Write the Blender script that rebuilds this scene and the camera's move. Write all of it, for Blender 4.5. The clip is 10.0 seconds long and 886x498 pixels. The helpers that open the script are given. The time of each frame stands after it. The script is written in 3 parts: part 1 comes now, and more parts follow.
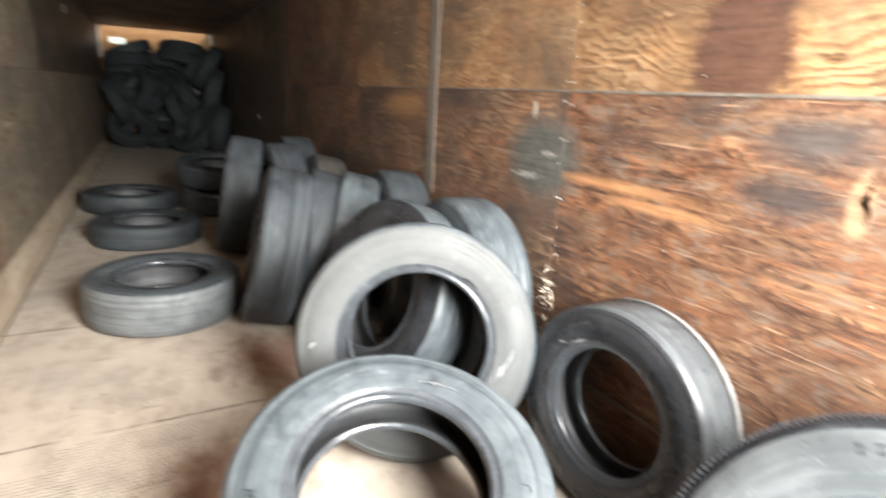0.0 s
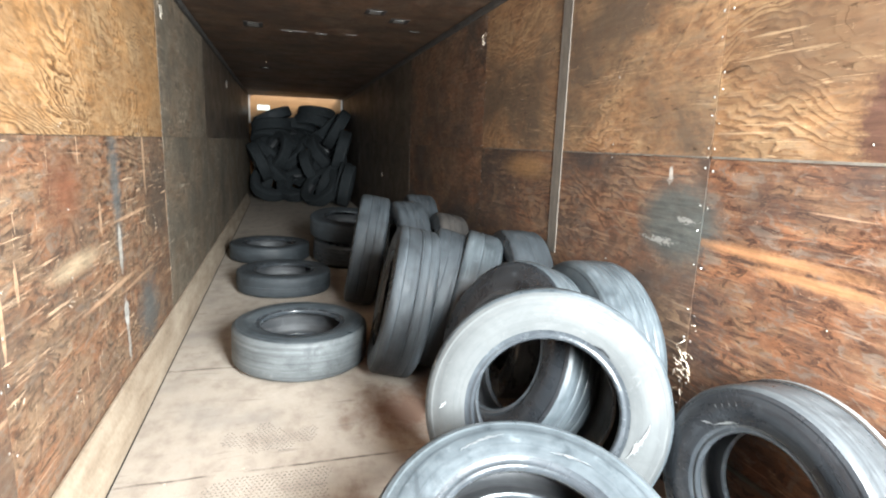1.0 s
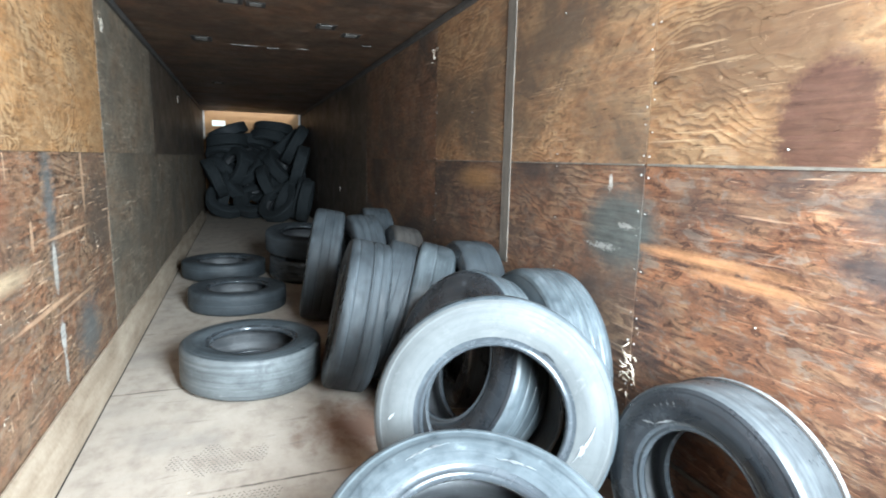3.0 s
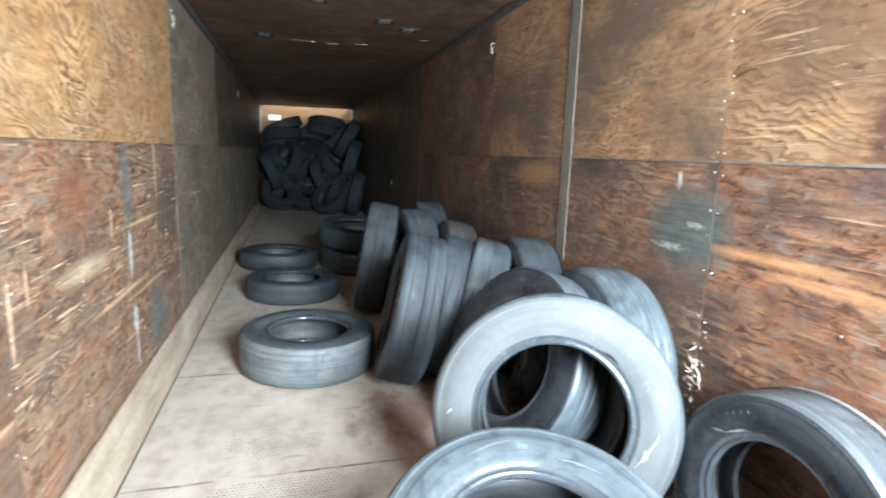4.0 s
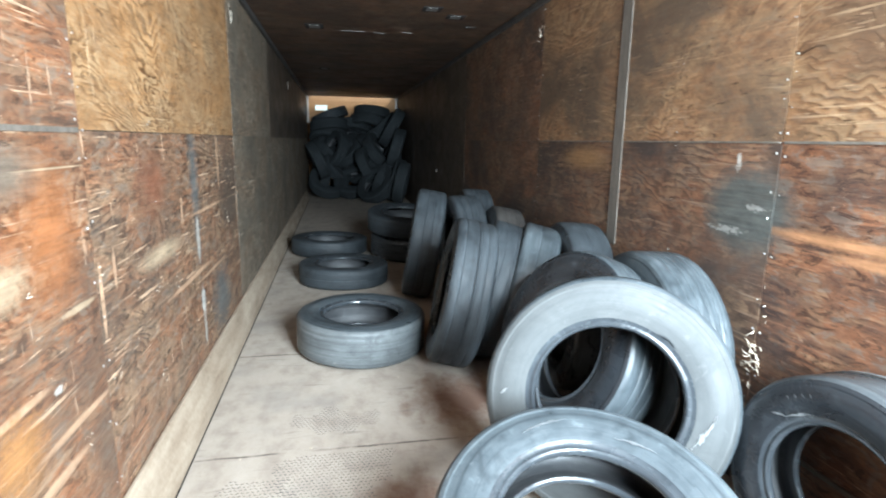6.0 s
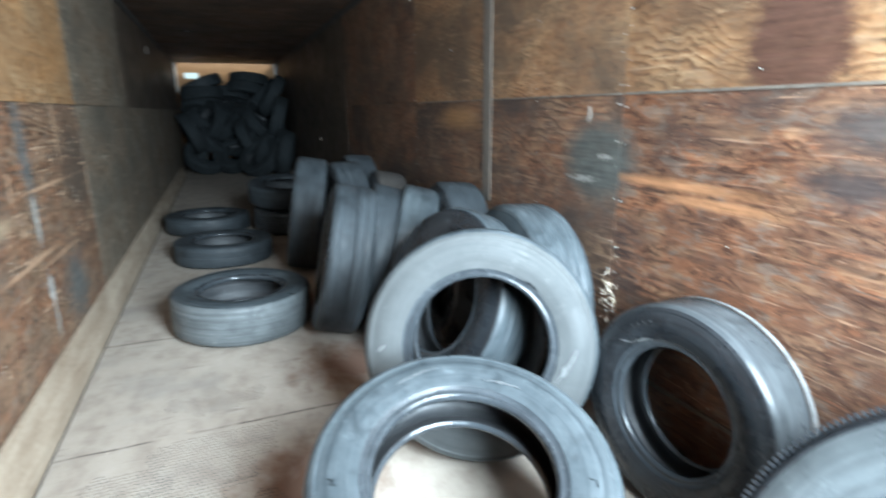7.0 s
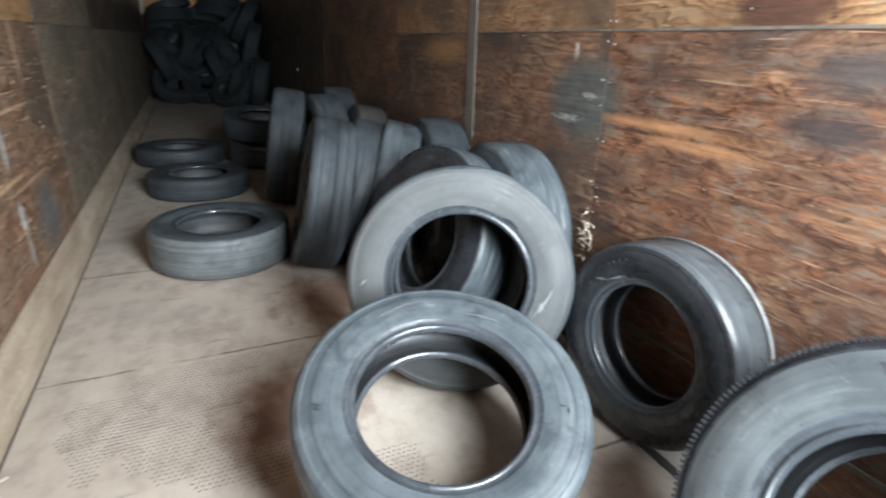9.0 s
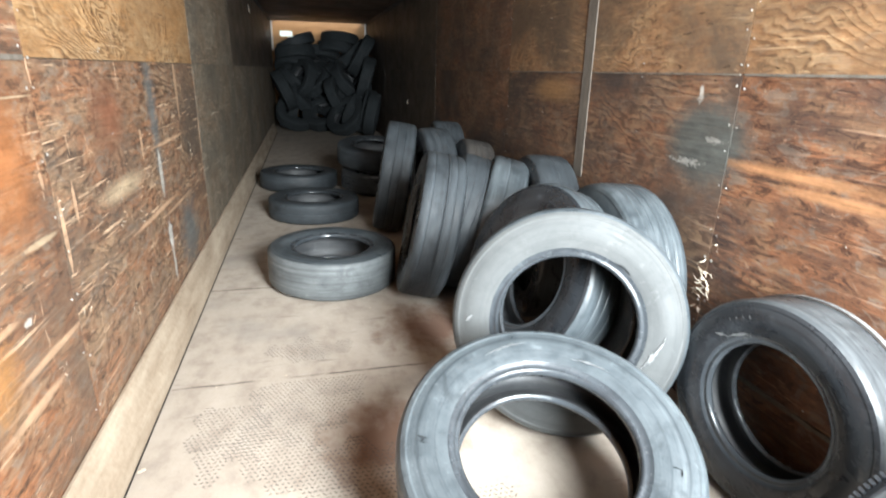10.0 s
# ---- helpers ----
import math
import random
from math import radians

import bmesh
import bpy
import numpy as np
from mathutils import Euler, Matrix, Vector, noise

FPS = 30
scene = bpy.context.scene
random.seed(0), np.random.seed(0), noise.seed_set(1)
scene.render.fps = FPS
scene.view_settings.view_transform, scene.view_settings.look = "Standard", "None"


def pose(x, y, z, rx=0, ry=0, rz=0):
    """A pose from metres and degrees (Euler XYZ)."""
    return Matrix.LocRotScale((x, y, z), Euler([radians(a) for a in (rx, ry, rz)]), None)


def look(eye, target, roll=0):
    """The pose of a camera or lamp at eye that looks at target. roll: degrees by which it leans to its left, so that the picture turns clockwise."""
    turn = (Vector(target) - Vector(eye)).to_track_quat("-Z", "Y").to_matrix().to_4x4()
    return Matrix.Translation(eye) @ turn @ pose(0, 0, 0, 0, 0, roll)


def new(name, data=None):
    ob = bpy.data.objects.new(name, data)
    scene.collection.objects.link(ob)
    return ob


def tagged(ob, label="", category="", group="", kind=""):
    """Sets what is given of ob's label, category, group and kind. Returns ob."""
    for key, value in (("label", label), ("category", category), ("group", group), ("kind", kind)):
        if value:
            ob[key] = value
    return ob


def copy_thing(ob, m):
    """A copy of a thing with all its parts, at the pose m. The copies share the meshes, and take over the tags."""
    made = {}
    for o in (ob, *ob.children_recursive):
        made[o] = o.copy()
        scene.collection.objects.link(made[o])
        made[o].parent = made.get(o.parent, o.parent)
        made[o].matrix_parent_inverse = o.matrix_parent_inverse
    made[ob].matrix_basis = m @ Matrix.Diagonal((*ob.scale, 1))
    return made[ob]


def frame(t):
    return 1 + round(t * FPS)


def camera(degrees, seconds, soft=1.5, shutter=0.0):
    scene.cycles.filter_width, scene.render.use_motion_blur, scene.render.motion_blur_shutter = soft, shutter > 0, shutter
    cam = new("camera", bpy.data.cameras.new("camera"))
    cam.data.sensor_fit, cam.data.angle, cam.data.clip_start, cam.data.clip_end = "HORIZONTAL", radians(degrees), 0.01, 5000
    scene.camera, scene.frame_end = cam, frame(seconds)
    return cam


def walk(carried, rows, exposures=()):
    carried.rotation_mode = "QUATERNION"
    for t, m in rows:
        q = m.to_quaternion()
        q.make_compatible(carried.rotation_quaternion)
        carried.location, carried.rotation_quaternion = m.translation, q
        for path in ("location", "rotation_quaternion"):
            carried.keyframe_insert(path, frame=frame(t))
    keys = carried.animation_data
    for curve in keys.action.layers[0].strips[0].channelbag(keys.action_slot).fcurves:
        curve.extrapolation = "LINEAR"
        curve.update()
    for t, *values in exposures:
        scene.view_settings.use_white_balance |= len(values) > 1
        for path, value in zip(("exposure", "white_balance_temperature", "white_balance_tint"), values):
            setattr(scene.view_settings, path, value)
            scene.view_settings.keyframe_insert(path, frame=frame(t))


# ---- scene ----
cam = camera(79.2, 10.0, 1.9, 0.7)
PATH = [
    (0, (0.931, 0.645, 1.427), (1.853, 2.333, 0.879), 3.0),
    (0.5, (0.857, 0.653, 1.46), (1.505, 2.491, 1.011), 2.7),
    (1, (0.818, 0.653, 1.487), (1.388, 2.532, 1.106), 2.0),
    (1.5, (0.882, 0.62, 1.463), (1.454, 2.509, 1.141), 1.0),
    (2, (0.922, 0.592, 1.475), (1.651, 2.428, 1.165), 0.7),
    (3.5, (0.864, 0.641, 1.474), (1.503, 2.506, 1.138), 1.7),
    (4, (0.83, 0.653, 1.467), (1.366, 2.548, 1.12), 1.9),
    (4.5, (0.767, 0.65, 1.483), (1.151, 2.579, 1.119), 1.7),
    (5, (0.751, 0.651, 1.468), (1.062, 2.59, 1.09), 1.8),
    (6.5, (0.814, 0.588, 1.448), (1.321, 2.476, 1.023), 0.1),
    (7, (0.888, 0.571, 1.419), (1.616, 2.364, 0.914), -0.6),
    (7.5, (0.926, 0.549, 1.406), (1.845, 2.233, 0.841), -1.8),
    (8, (0.908, 0.555, 1.409), (1.81, 2.223, 0.772), -0.2),
    (8.5, (0.893, 0.558, 1.402), (1.769, 2.22, 0.715), 0.3),
    (9, (0.865, 0.561, 1.413), (1.643, 2.257, 0.693), 1.3),
    (9.5, (0.813, 0.555, 1.432), (1.357, 2.349, 0.736), 1.1),
    (10, (0.792, 0.567, 1.462), (1.258, 2.407, 0.832), 1.3),
]
EXPOSURES = [(0.0, 1.67, 6950, 11), (1.0, 1.95, 6330, 6.5), (1.5, 1.97, 6080, 4.5), (2.0, 1.86, 5730, 2.5), (3.5, 1.86, 5680, 1.5), (5.0, 1.68, 5660, 2.5), (6.5, 1.62, 5580, 0.5), (7.0, 1.33, 5430, -0.5),
             (7.5, 0.98, 5380, 3.5), (8.5, 0.85, 5780, 6.5), (9.0, 0.85, 6030, 6.5), (9.5, 1.42, 6380, 7.5), (10.0, 1.62, 6280, 6.5)]
walk(cam, [(t, look(eye, target, roll)) for t, eye, target, roll in PATH], EXPOSURES)

W, TOP, FAR, SEAM = 2.47, 2.62, 16.25, 1.474      # inside of the trailer: width, ceiling, front wall, plywood seam

# ---- world and light ----
world = bpy.data.worlds.new("world")
scene.world = world
world.use_nodes = True
wn = world.node_tree.nodes
sky = wn.new("ShaderNodeTexSky")
sky.sky_type, sky.sun_disc = "NISHITA", False
sky.sun_elevation, sky.sun_rotation = radians(48), radians(120)
sky.air_density, sky.dust_density = 1.0, 3.0
wn["Background"].inputs["Strength"].default_value = 0.15
world.node_tree.links.new(sky.outputs["Color"], wn["Background"].inputs["Color"])

sun_data = bpy.data.lights.new("sun", "SUN")
sun_data.energy, sun_data.angle, sun_data.color = 1.2, radians(12), (1.0, 0.93, 0.84)
sun = new("sun", sun_data)
sun.matrix_world = look((8, -4.6, 10), (0, 0, 0))

door_data = bpy.data.lights.new("doorway_daylight", "AREA")
door_data.shape, door_data.size, door_data.size_y = "RECTANGLE", 1.0, 1.5
door_data.spread = radians(125)
door_data.energy, door_data.color = 134, (0.93, 0.965, 0.98)
doorway = new("doorway_daylight", door_data)
doorway.matrix_world = look((1.93, -0.12, 1.85), (1.15, 8, 0.5))


# ---- materials ----
class Nodes:
    """Short hand for building one material."""

    def __init__(self, name):
        self.mat = bpy.data.materials.new(name)
        self.mat.use_nodes = True
        self.tree = self.mat.node_tree
        self.bsdf = self.tree.nodes["Principled BSDF"]
        self.pos = self.add("ShaderNodeNewGeometry").outputs["Position"]
        self.obj = self.add("ShaderNodeTexCoord").outputs["Object"]
        self.rand = self.add("ShaderNodeObjectInfo").outputs["Random"]

    def add(self, kind, **props):
        n = self.tree.nodes.new(kind)
        for k, v in props.items():
            setattr(n, k, v)
        return n

    def put(self, socket, value):
        if isinstance(value, bpy.types.NodeSocket):
            self.tree.links.new(value, socket)
        elif value is not None:
            socket.default_value = value

    def math(self, op, a, b=None, clamp=False):
        n = self.add("ShaderNodeMath", operation=op, use_clamp=clamp)
        self.put(n.inputs[0], a)
        self.put(n.inputs[1], b)
        return n.outputs[0]

    def vmath(self, op, a, b):
        n = self.add("ShaderNodeVectorMath", operation=op)
        self.put(n.inputs[0], a)
        self.put(n.inputs[1], b)
        return n.outputs["Value"] if op in ("DISTANCE", "LENGTH") else n.outputs["Vector"]

    def scaled(self, vec, scale, turn=(0, 0, 0), shift=(0, 0, 0)):
        n = self.add("ShaderNodeMapping")
        self.put(n.inputs["Vector"], vec)
        n.inputs["Scale"].default_value = scale
        n.inputs["Rotation"].default_value = [radians(a) for a in turn]
        n.inputs["Location"].default_value = shift
        return n.outputs["Vector"]

    def noise(self, vec, scale, detail=4.0, rough=0.55, warp=0.0):
        n = self.add("ShaderNodeTexNoise")
        self.put(n.inputs["Vector"], vec)
        n.inputs["Scale"].default_value, n.inputs["Detail"].default_value = scale, detail
        n.inputs["Roughness"].default_value, n.inputs["Distortion"].default_value = rough, warp
        return n.outputs["Fac"]

    def ramp(self, fac, *stops):
        n = self.add("ShaderNodeValToRGB")
        self.put(n.inputs["Fac"], fac)
        e = n.color_ramp.elements
        while len(e) < len(stops):
            e.new(0.5)
        for el, (p, c) in zip(e, stops):
            el.position, el.color = p, (*c, 1) if isinstance(c, tuple) else (c, c, c, 1)
        return n.outputs["Color"]

    def mix(self, fac, a, b, mode="MIX"):
        n = self.add("ShaderNodeMix", data_type="RGBA", blend_type=mode)
        self.put(n.inputs["Factor"], fac)
        for s, v in ((n.inputs[6], a), (n.inputs[7], b)):
            self.put(s, (*v, 1) if isinstance(v, tuple) else v)
        return n.outputs[2]

    def finish(self, color, rough=0.6, metal=0.0, bump=None, depth=0.002, strength=0.6, spec=None):
        self.put(self.bsdf.inputs["Base Color"], (*color, 1) if isinstance(color, tuple) else color)
        self.put(self.bsdf.inputs["Roughness"], rough)
        self.put(self.bsdf.inputs["Metallic"], metal)
        if spec is not None:
            self.bsdf.inputs["Specular IOR Level"].default_value = spec
        if bump is not None:
            b = self.add("ShaderNodeBump")
            b.inputs["Distance"].default_value, b.inputs["Strength"].default_value = depth, strength
            self.put(b.inputs["Height"], bump)
            self.put(self.bsdf.inputs["Normal"], b.outputs["Normal"])
        return self.mat


def plywood(name, dark, mid, light, grime, lines=16.0, wave=6.0, ring=0.3, rust_tone=(0.23, 0.085, 0.04), rust_to=0.6, feather=0.6, streak=0.6, soot=0.6, drips=0.0, spots=()):
    """Worn rotary-cut plywood: wavy contour grain, rusty stains, feathered veneer, soot, scratches and chips.
    lines: grain lines to the metre; spots: single smears on the wall: y, z, half sizes, colour, softness, raggedness."""
    m = Nodes(name)
    shift = m.add("ShaderNodeCombineXYZ")
    for i in range(3):
        m.put(shift.inputs[i], m.math("MULTIPLY", m.rand, (7.3, 31.7, 17.1)[i]))
    p = m.vmath("ADD", m.pos, shift.outputs[0])
    height_sep = m.add("ShaderNodeSeparateXYZ")
    m.put(height_sep.inputs[0], p)
    flow = m.noise(m.scaled(p, (1, 0.75, 1.5)), 1.5, 4.0, 0.5, 0.5)
    rings = m.math("FRACT", m.math("ADD", m.math("MULTIPLY", height_sep.outputs[2], lines), m.math("MULTIPLY", flow, wave * 2.2)))
    grain = m.ramp(m.math("FRACT", m.math("ADD", rings, m.math("MULTIPLY", m.noise(m.scaled(p, (1, 6, 14)), 1.6, 5.0, 0.7), 0.55))), (0.0, 0.80), (0.40, 0.70), (0.72, 0.22), (0.84, 0.10), (1.0, 0.80))
    fibre = m.noise(m.scaled(p, (1, 3.2, 60)), 1.0, 5.0, 0.7)
    mottle = m.noise(m.scaled(p, (1, 1, 1.8), shift=(4, 1, 6)), 8.0, 7.0, 0.7, 0.5)
    patch = m.noise(m.scaled(p, (1, 1, 1.4)), 2.3, 7.0, 0.65)
    where = m.ramp(m.noise(m.scaled(p, (1, 1, 1.2), shift=(1, 8, 4)), 1.7, 4.0), (0.40, 0.1), (0.56, 1.0))
    level = m.math("ADD", m.math("MULTIPLY", m.math("SUBTRACT", grain, 0.5), m.math("MULTIPLY", where, ring * 1.5)), m.math("ADD", m.math("MULTIPLY", fibre, 0.32), m.math("MULTIPLY", mottle, 0.68)))
    wood = m.ramp(level, (0.27, dark), (0.49, mid), (0.72, light))
    wood = m.mix(m.ramp(patch, (0.46, 0.0), (0.64, 0.55)), wood, m.mix(mottle, mid, dark))
    rust = m.noise(m.scaled(p, (1, 0.9, 1.5), shift=(9, 2, 7)), 1.7, 7.0, 0.66, 0.3)
    wood = m.mix(m.ramp(rust, (0.47, 0.0), (0.60, rust_to)), wood, m.mix(m.ramp(level, (0.3, 0.0), (0.7, 1.0)), tuple(c * 0.55 for c in rust_tone), tuple(c * 1.6 for c in rust_tone)))
    torn = m.noise(m.scaled(p, (1, 2.3, 26), shift=(3, 1, 8)), 1.5, 7.0, 0.72, 0.5)
    bared = m.ramp(m.noise(m.scaled(p, (1, 0.75, 1.35), shift=(6, 3, 9)), 2.5, 7.0, 0.68, 0.5), (0.50, 0.0), (0.585, feather))
    wood = m.mix(bared, wood, m.ramp(torn, (0.34, tuple(c * 0.7 for c in dark)), (0.46, mid), (0.54, tuple(1.25 * c for c in rust_tone)), (0.64, light)))
    scab = m.noise(m.scaled(p, (1, 0.75, 1.7), shift=(2, 6, 3)), 5.0, 8.0, 0.72, 1.0)
    wood = m.mix(m.ramp(scab, (0.525, 0.0), (0.565, feather * 0.75)), wood, m.mix(m.ramp(torn, (0.36, 0.0), (0.62, 1.0)), tuple(0.8 * c for c in mid), tuple(0.85 * c for c in light)))
    wood = m.mix(m.ramp(scab, (0.425, feather * 0.7), (0.47, 0.0)), wood, m.mix(m.ramp(torn, (0.40, 0.0), (0.60, 1.0)), dark, tuple(1.3 * c for c in rust_tone)))
    rag = m.noise(m.scaled(p, (1, 0.8, 1.9), shift=(7, 2, 5)), 12.0, 7.0, 0.74, 0.8)
    wood = m.mix(m.ramp(rag, (0.54, 0.0), (0.59, feather * 0.8)), wood, m.mix(torn, grime, tuple(0.5 * (a + b) for a, b in zip(light, (0.30, 0.27, 0.23)))))
    wood = m.mix(m.ramp(rag, (0.40, feather * 0.8), (0.45, 0.0)), wood, tuple(0.8 * c for c in dark))
    blot = m.noise(m.scaled(p, (1, 0.8, 1.3), shift=(3, 5, 1)), 1.25, 8.0, 0.68, 0.4)
    wood = m.mix(m.ramp(blot, (0.46, 0.0), (0.62, soot)), wood, m.mix(mottle, grime, tuple(c * 0.45 for c in grime)))
    cut = m.noise(m.scaled(p, (1, 1.5, 42)), 1.5, 5.0, 0.62)
    cut2 = m.noise(m.scaled(p, (1, 4.0, 36), shift=(2, 2, 2)), 1.5, 6.0, 0.68)
    bare = m.math("MULTIPLY", m.math("MAXIMUM", m.ramp(cut, (0.615, 0.0), (0.65, streak)), m.ramp(cut2, (0.63, 0.0), (0.67, streak))), where)
    chip = m.ramp(m.noise(m.scaled(p, (1, 1, 1.6), shift=(8, 2, 4)), 17.0, 6.0, 0.74, 0.8), (0.645, 0.0), (0.68, 0.8 * streak))
    worn = m.math("MAXIMUM", bare, chip)
    if drips:
        drip = m.noise(m.scaled(p, (1, 17, 2.4), shift=(3, 9, 2)), 1.3, 6.0, 0.68)
        worn = m.math("MAXIMUM", worn, m.ramp(drip, (0.635, 0.0), (0.67, drips)))
    wood = m.mix(worn, wood, tuple(min(0.75, c * 1.3 + 0.05) for c in light))
    gouge = m.ramp(m.noise(m.scaled(p, (1, 5, 20), shift=(5, 5, 5)), 1.6, 6.0, 0.7), (0.62, 0.0), (0.67, 0.7))
    wood = m.mix(gouge, wood, tuple(c * 0.6 for c in dark))
    speck = m.ramp(m.noise(p, 60.0, 3.0, 0.6), (0.64, 0.0), (0.72, 0.5))
    wood = m.mix(speck, wood, (0.06, 0.045, 0.035))
    rough_edge = m.noise(m.scaled(p, (1, 1, 1.3), shift=(5, 9, 2)), 48.0, 5.0, 0.7) if spots else None
    for y, z, ry, rz, colour, soft, ragged in spots:
        d = m.vmath("LENGTH", m.vmath("MULTIPLY", m.vmath("SUBTRACT", m.pos, (0.0, y, z)), (0.0, 0.5 / ry, 0.5 / rz)), None)
        d = m.math("ADD", d, m.math("MULTIPLY", m.math("SUBTRACT", m.math("MULTIPLY", m.math("ADD", mottle, rough_edge), 0.5), 0.5), ragged * 2.4 if max(ry, rz) > 0.11 else ragged * 5.0))
        mask = m.ramp(d, (0.5 - soft / 2, 0.9), (0.5 + soft / 2, 0.0))
        wood = m.mix(mask, wood, m.mix(m.ramp(m.math("ADD", m.math("MULTIPLY", mottle, 0.5), m.math("MULTIPLY", fibre, 0.5)), (0.35, 0.0), (0.65, 1.0)), tuple(c * 0.55 for c in colour), tuple(min(0.85, c * 1.35) for c in colour)))
    height = m.math("SUBTRACT", m.math("ADD", m.math("MULTIPLY", grain, 0.2), m.math("MULTIPLY", m.math("ADD", fibre, mottle), 0.4)), m.math("MULTIPLY", m.math("MAXIMUM", worn, gouge), 0.6))
    height = m.math("ADD", height, m.math("MULTIPLY", m.math("MULTIPLY", bared, torn), 0.8))
    return m.finish(wood, m.ramp(patch, (0.3, 0.40), (0.7, 0.64)), 0, height, 0.005, 0.6, 0.4)


CHALK, FRESH, CREAM = (0.42, 0.40, 0.36), (0.46, 0.30, 0.19), (0.42, 0.32, 0.21)
GREY_RUB = (2.585, 1.19, 0.235, 0.175, (0.085, 0.092, 0.086), 0.30, 0.22)
PLY_RIGHT = plywood("plywood_red_brown_right", (0.050, 0.023, 0.015), (0.128, 0.064, 0.039), (0.32, 0.185, 0.103), (0.058, 0.045, 0.041), 13, 7, 0.14, (0.200, 0.086, 0.042), 0.75, 0.95, 0.6, 0.7, 0.0, [
    GREY_RUB, (1.45, 1.36, 0.16, 0.06, (0.066, 0.056, 0.052), 0.6, 0.6), (1.50, 1.20, 0.13, 0.05, (0.055, 0.044, 0.042), 0.6, 0.6),
    (2.12, 1.13, 0.30, 0.020, (0.40, 0.20, 0.095), 0.5, 0.5), (1.92, 1.08, 0.22, 0.018, (0.42, 0.21, 0.10), 0.5, 0.5),
    (1.312, 1.212, 0.030, 0.088, (0.30, 0.185, 0.112), 0.16, 0.14), (1.185, 1.30, 0.022, 0.045, FRESH, 0.10, 0.2)])
PLY_ORANGE = plywood("plywood_orange", (0.080, 0.040, 0.020), (0.26, 0.140, 0.066), (0.46, 0.31, 0.17), (0.12, 0.072, 0.045), 30, 9, 0.38, (0.25, 0.125, 0.058), 0.5, 0.5, 0.4, 0.75, 0.0, [
    (1.715, 1.60, 0.155, 0.19, (0.074, 0.036, 0.026), 0.14, 0.25)])
PLY_LEFT_NEAR = plywood("plywood_orange_red_left", (0.066, 0.033, 0.020), (0.205, 0.100, 0.053), (0.40, 0.27, 0.165), (0.11, 0.085, 0.068), 17, 10, 0.34, (0.27, 0.108, 0.046), 0.75, 0.85, 1.0, 0.6, 0.6, [
    (2.22, 1.20, 0.13, 0.16, (0.31, 0.125, 0.048), 0.7, 0.6), (1.98, 1.10, 0.10, 0.045, CREAM, 0.5, 0.4), (2.03, 1.37, 0.14, 0.06, (0.16, 0.13, 0.10), 0.6, 0.6),
    (2.29, 1.368, 0.17, 0.003, CREAM, 0.4, 0.08), (1.96, 0.79, 0.16, 0.012, FRESH, 0.3, 0.15), (2.17, 0.764, 0.028, 0.014, CHALK, 0.2, 0.3), (1.95, 0.68, 0.10, 0.09, (0.38, 0.19, 0.07), 0.6, 0.5),
    (2.25, 0.62, 0.22, 0.012, FRESH, 0.3, 0.15), (2.10, 0.52, 0.20, 0.014, FRESH, 0.3, 0.2), (2.33, 0.95, 0.10, 0.010, CREAM, 0.3, 0.2)])
PLY_LEFT = plywood("plywood_red_brown_left", (0.058, 0.036, 0.025), (0.178, 0.105, 0.065), (0.38, 0.255, 0.155), (0.105, 0.086, 0.070), 14, 9, 0.35, (0.215, 0.098, 0.050), 0.7, 0.85, 1.0, 0.7, 0.9, [
    (3.77, 1.24, 0.07, 0.30, (0.13, 0.135, 0.13), 0.6, 1.1), (4.30, 0.42, 0.20, 0.17, (0.13, 0.135, 0.13), 0.6, 1.1), (3.77, 0.90, 0.032, 0.13, CHALK, 0.15, 0.3),
    (3.79, 0.53, 0.04, 0.085, (0.5, 0.49, 0.46), 0.15, 0.3), (3.80, 0.36, 0.022, 0.09, CHALK, 0.15, 0.4), (4.385, 1.32, 0.026, 0.19, FRESH, 0.12, 0.15),
    (4.98, 0.96, 0.022, 0.14, FRESH, 0.12, 0.25), (3.49, 1.10, 0.018, 0.07, FRESH, 0.12, 0.3), (2.50, 0.92, 0.014, 0.13, FRESH, 0.12, 0.25), (2.62, 1.00, 0.012, 0.07, FRESH, 0.12, 0.25),
    (4.03, 1.045, 0.36, 0.010, FRESH, 0.3, 0.12), (5.10, 0.51, 0.30, 0.012, FRESH, 0.3, 0.12), (3.10, 1.27, 0.16, 0.11, (0.19, 0.080, 0.045), 0.6, 0.5),
    (3.15, 0.95, 0.26, 0.04, CREAM, 0.5, 0.4), (3.6, 0.72, 0.40, 0.012, FRESH, 0.3, 0.2), (4.1, 0.66, 0.34, 0.010, FRESH, 0.3, 0.2)])
PLY_YELLOW = plywood("plywood_yellow", (0.105, 0.054, 0.025), (0.31, 0.175, 0.080), (0.48, 0.33, 0.18), (0.21, 0.125, 0.065), 15, 14, 0.42, (0.36, 0.175, 0.06), 0.45, 0.35, 0.45, 0.45, 0.5)
# Grimy plywood, its colour also lowered for the light lost with depth.
PLY_GRIMY_DIM = plywood("plywood_grimy_dimmed", (0.036, 0.028, 0.021), (0.088, 0.066, 0.048), (0.155, 0.118, 0.085), (0.050, 0.046, 0.039), 14, 8, 0.15, (0.10, 0.062, 0.04), 0.3, 0.3, 0.3, 0.6, 0.4)
PLY_DULL = plywood("plywood_dull_brown", (0.070, 0.054, 0.039), (0.185, 0.148, 0.108), (0.36, 0.30, 0.22), (0.130, 0.122, 0.100), 14, 8, 0.2, (0.18, 0.11, 0.065), 0.45, 0.6, 0.7, 0.6, 0.7)
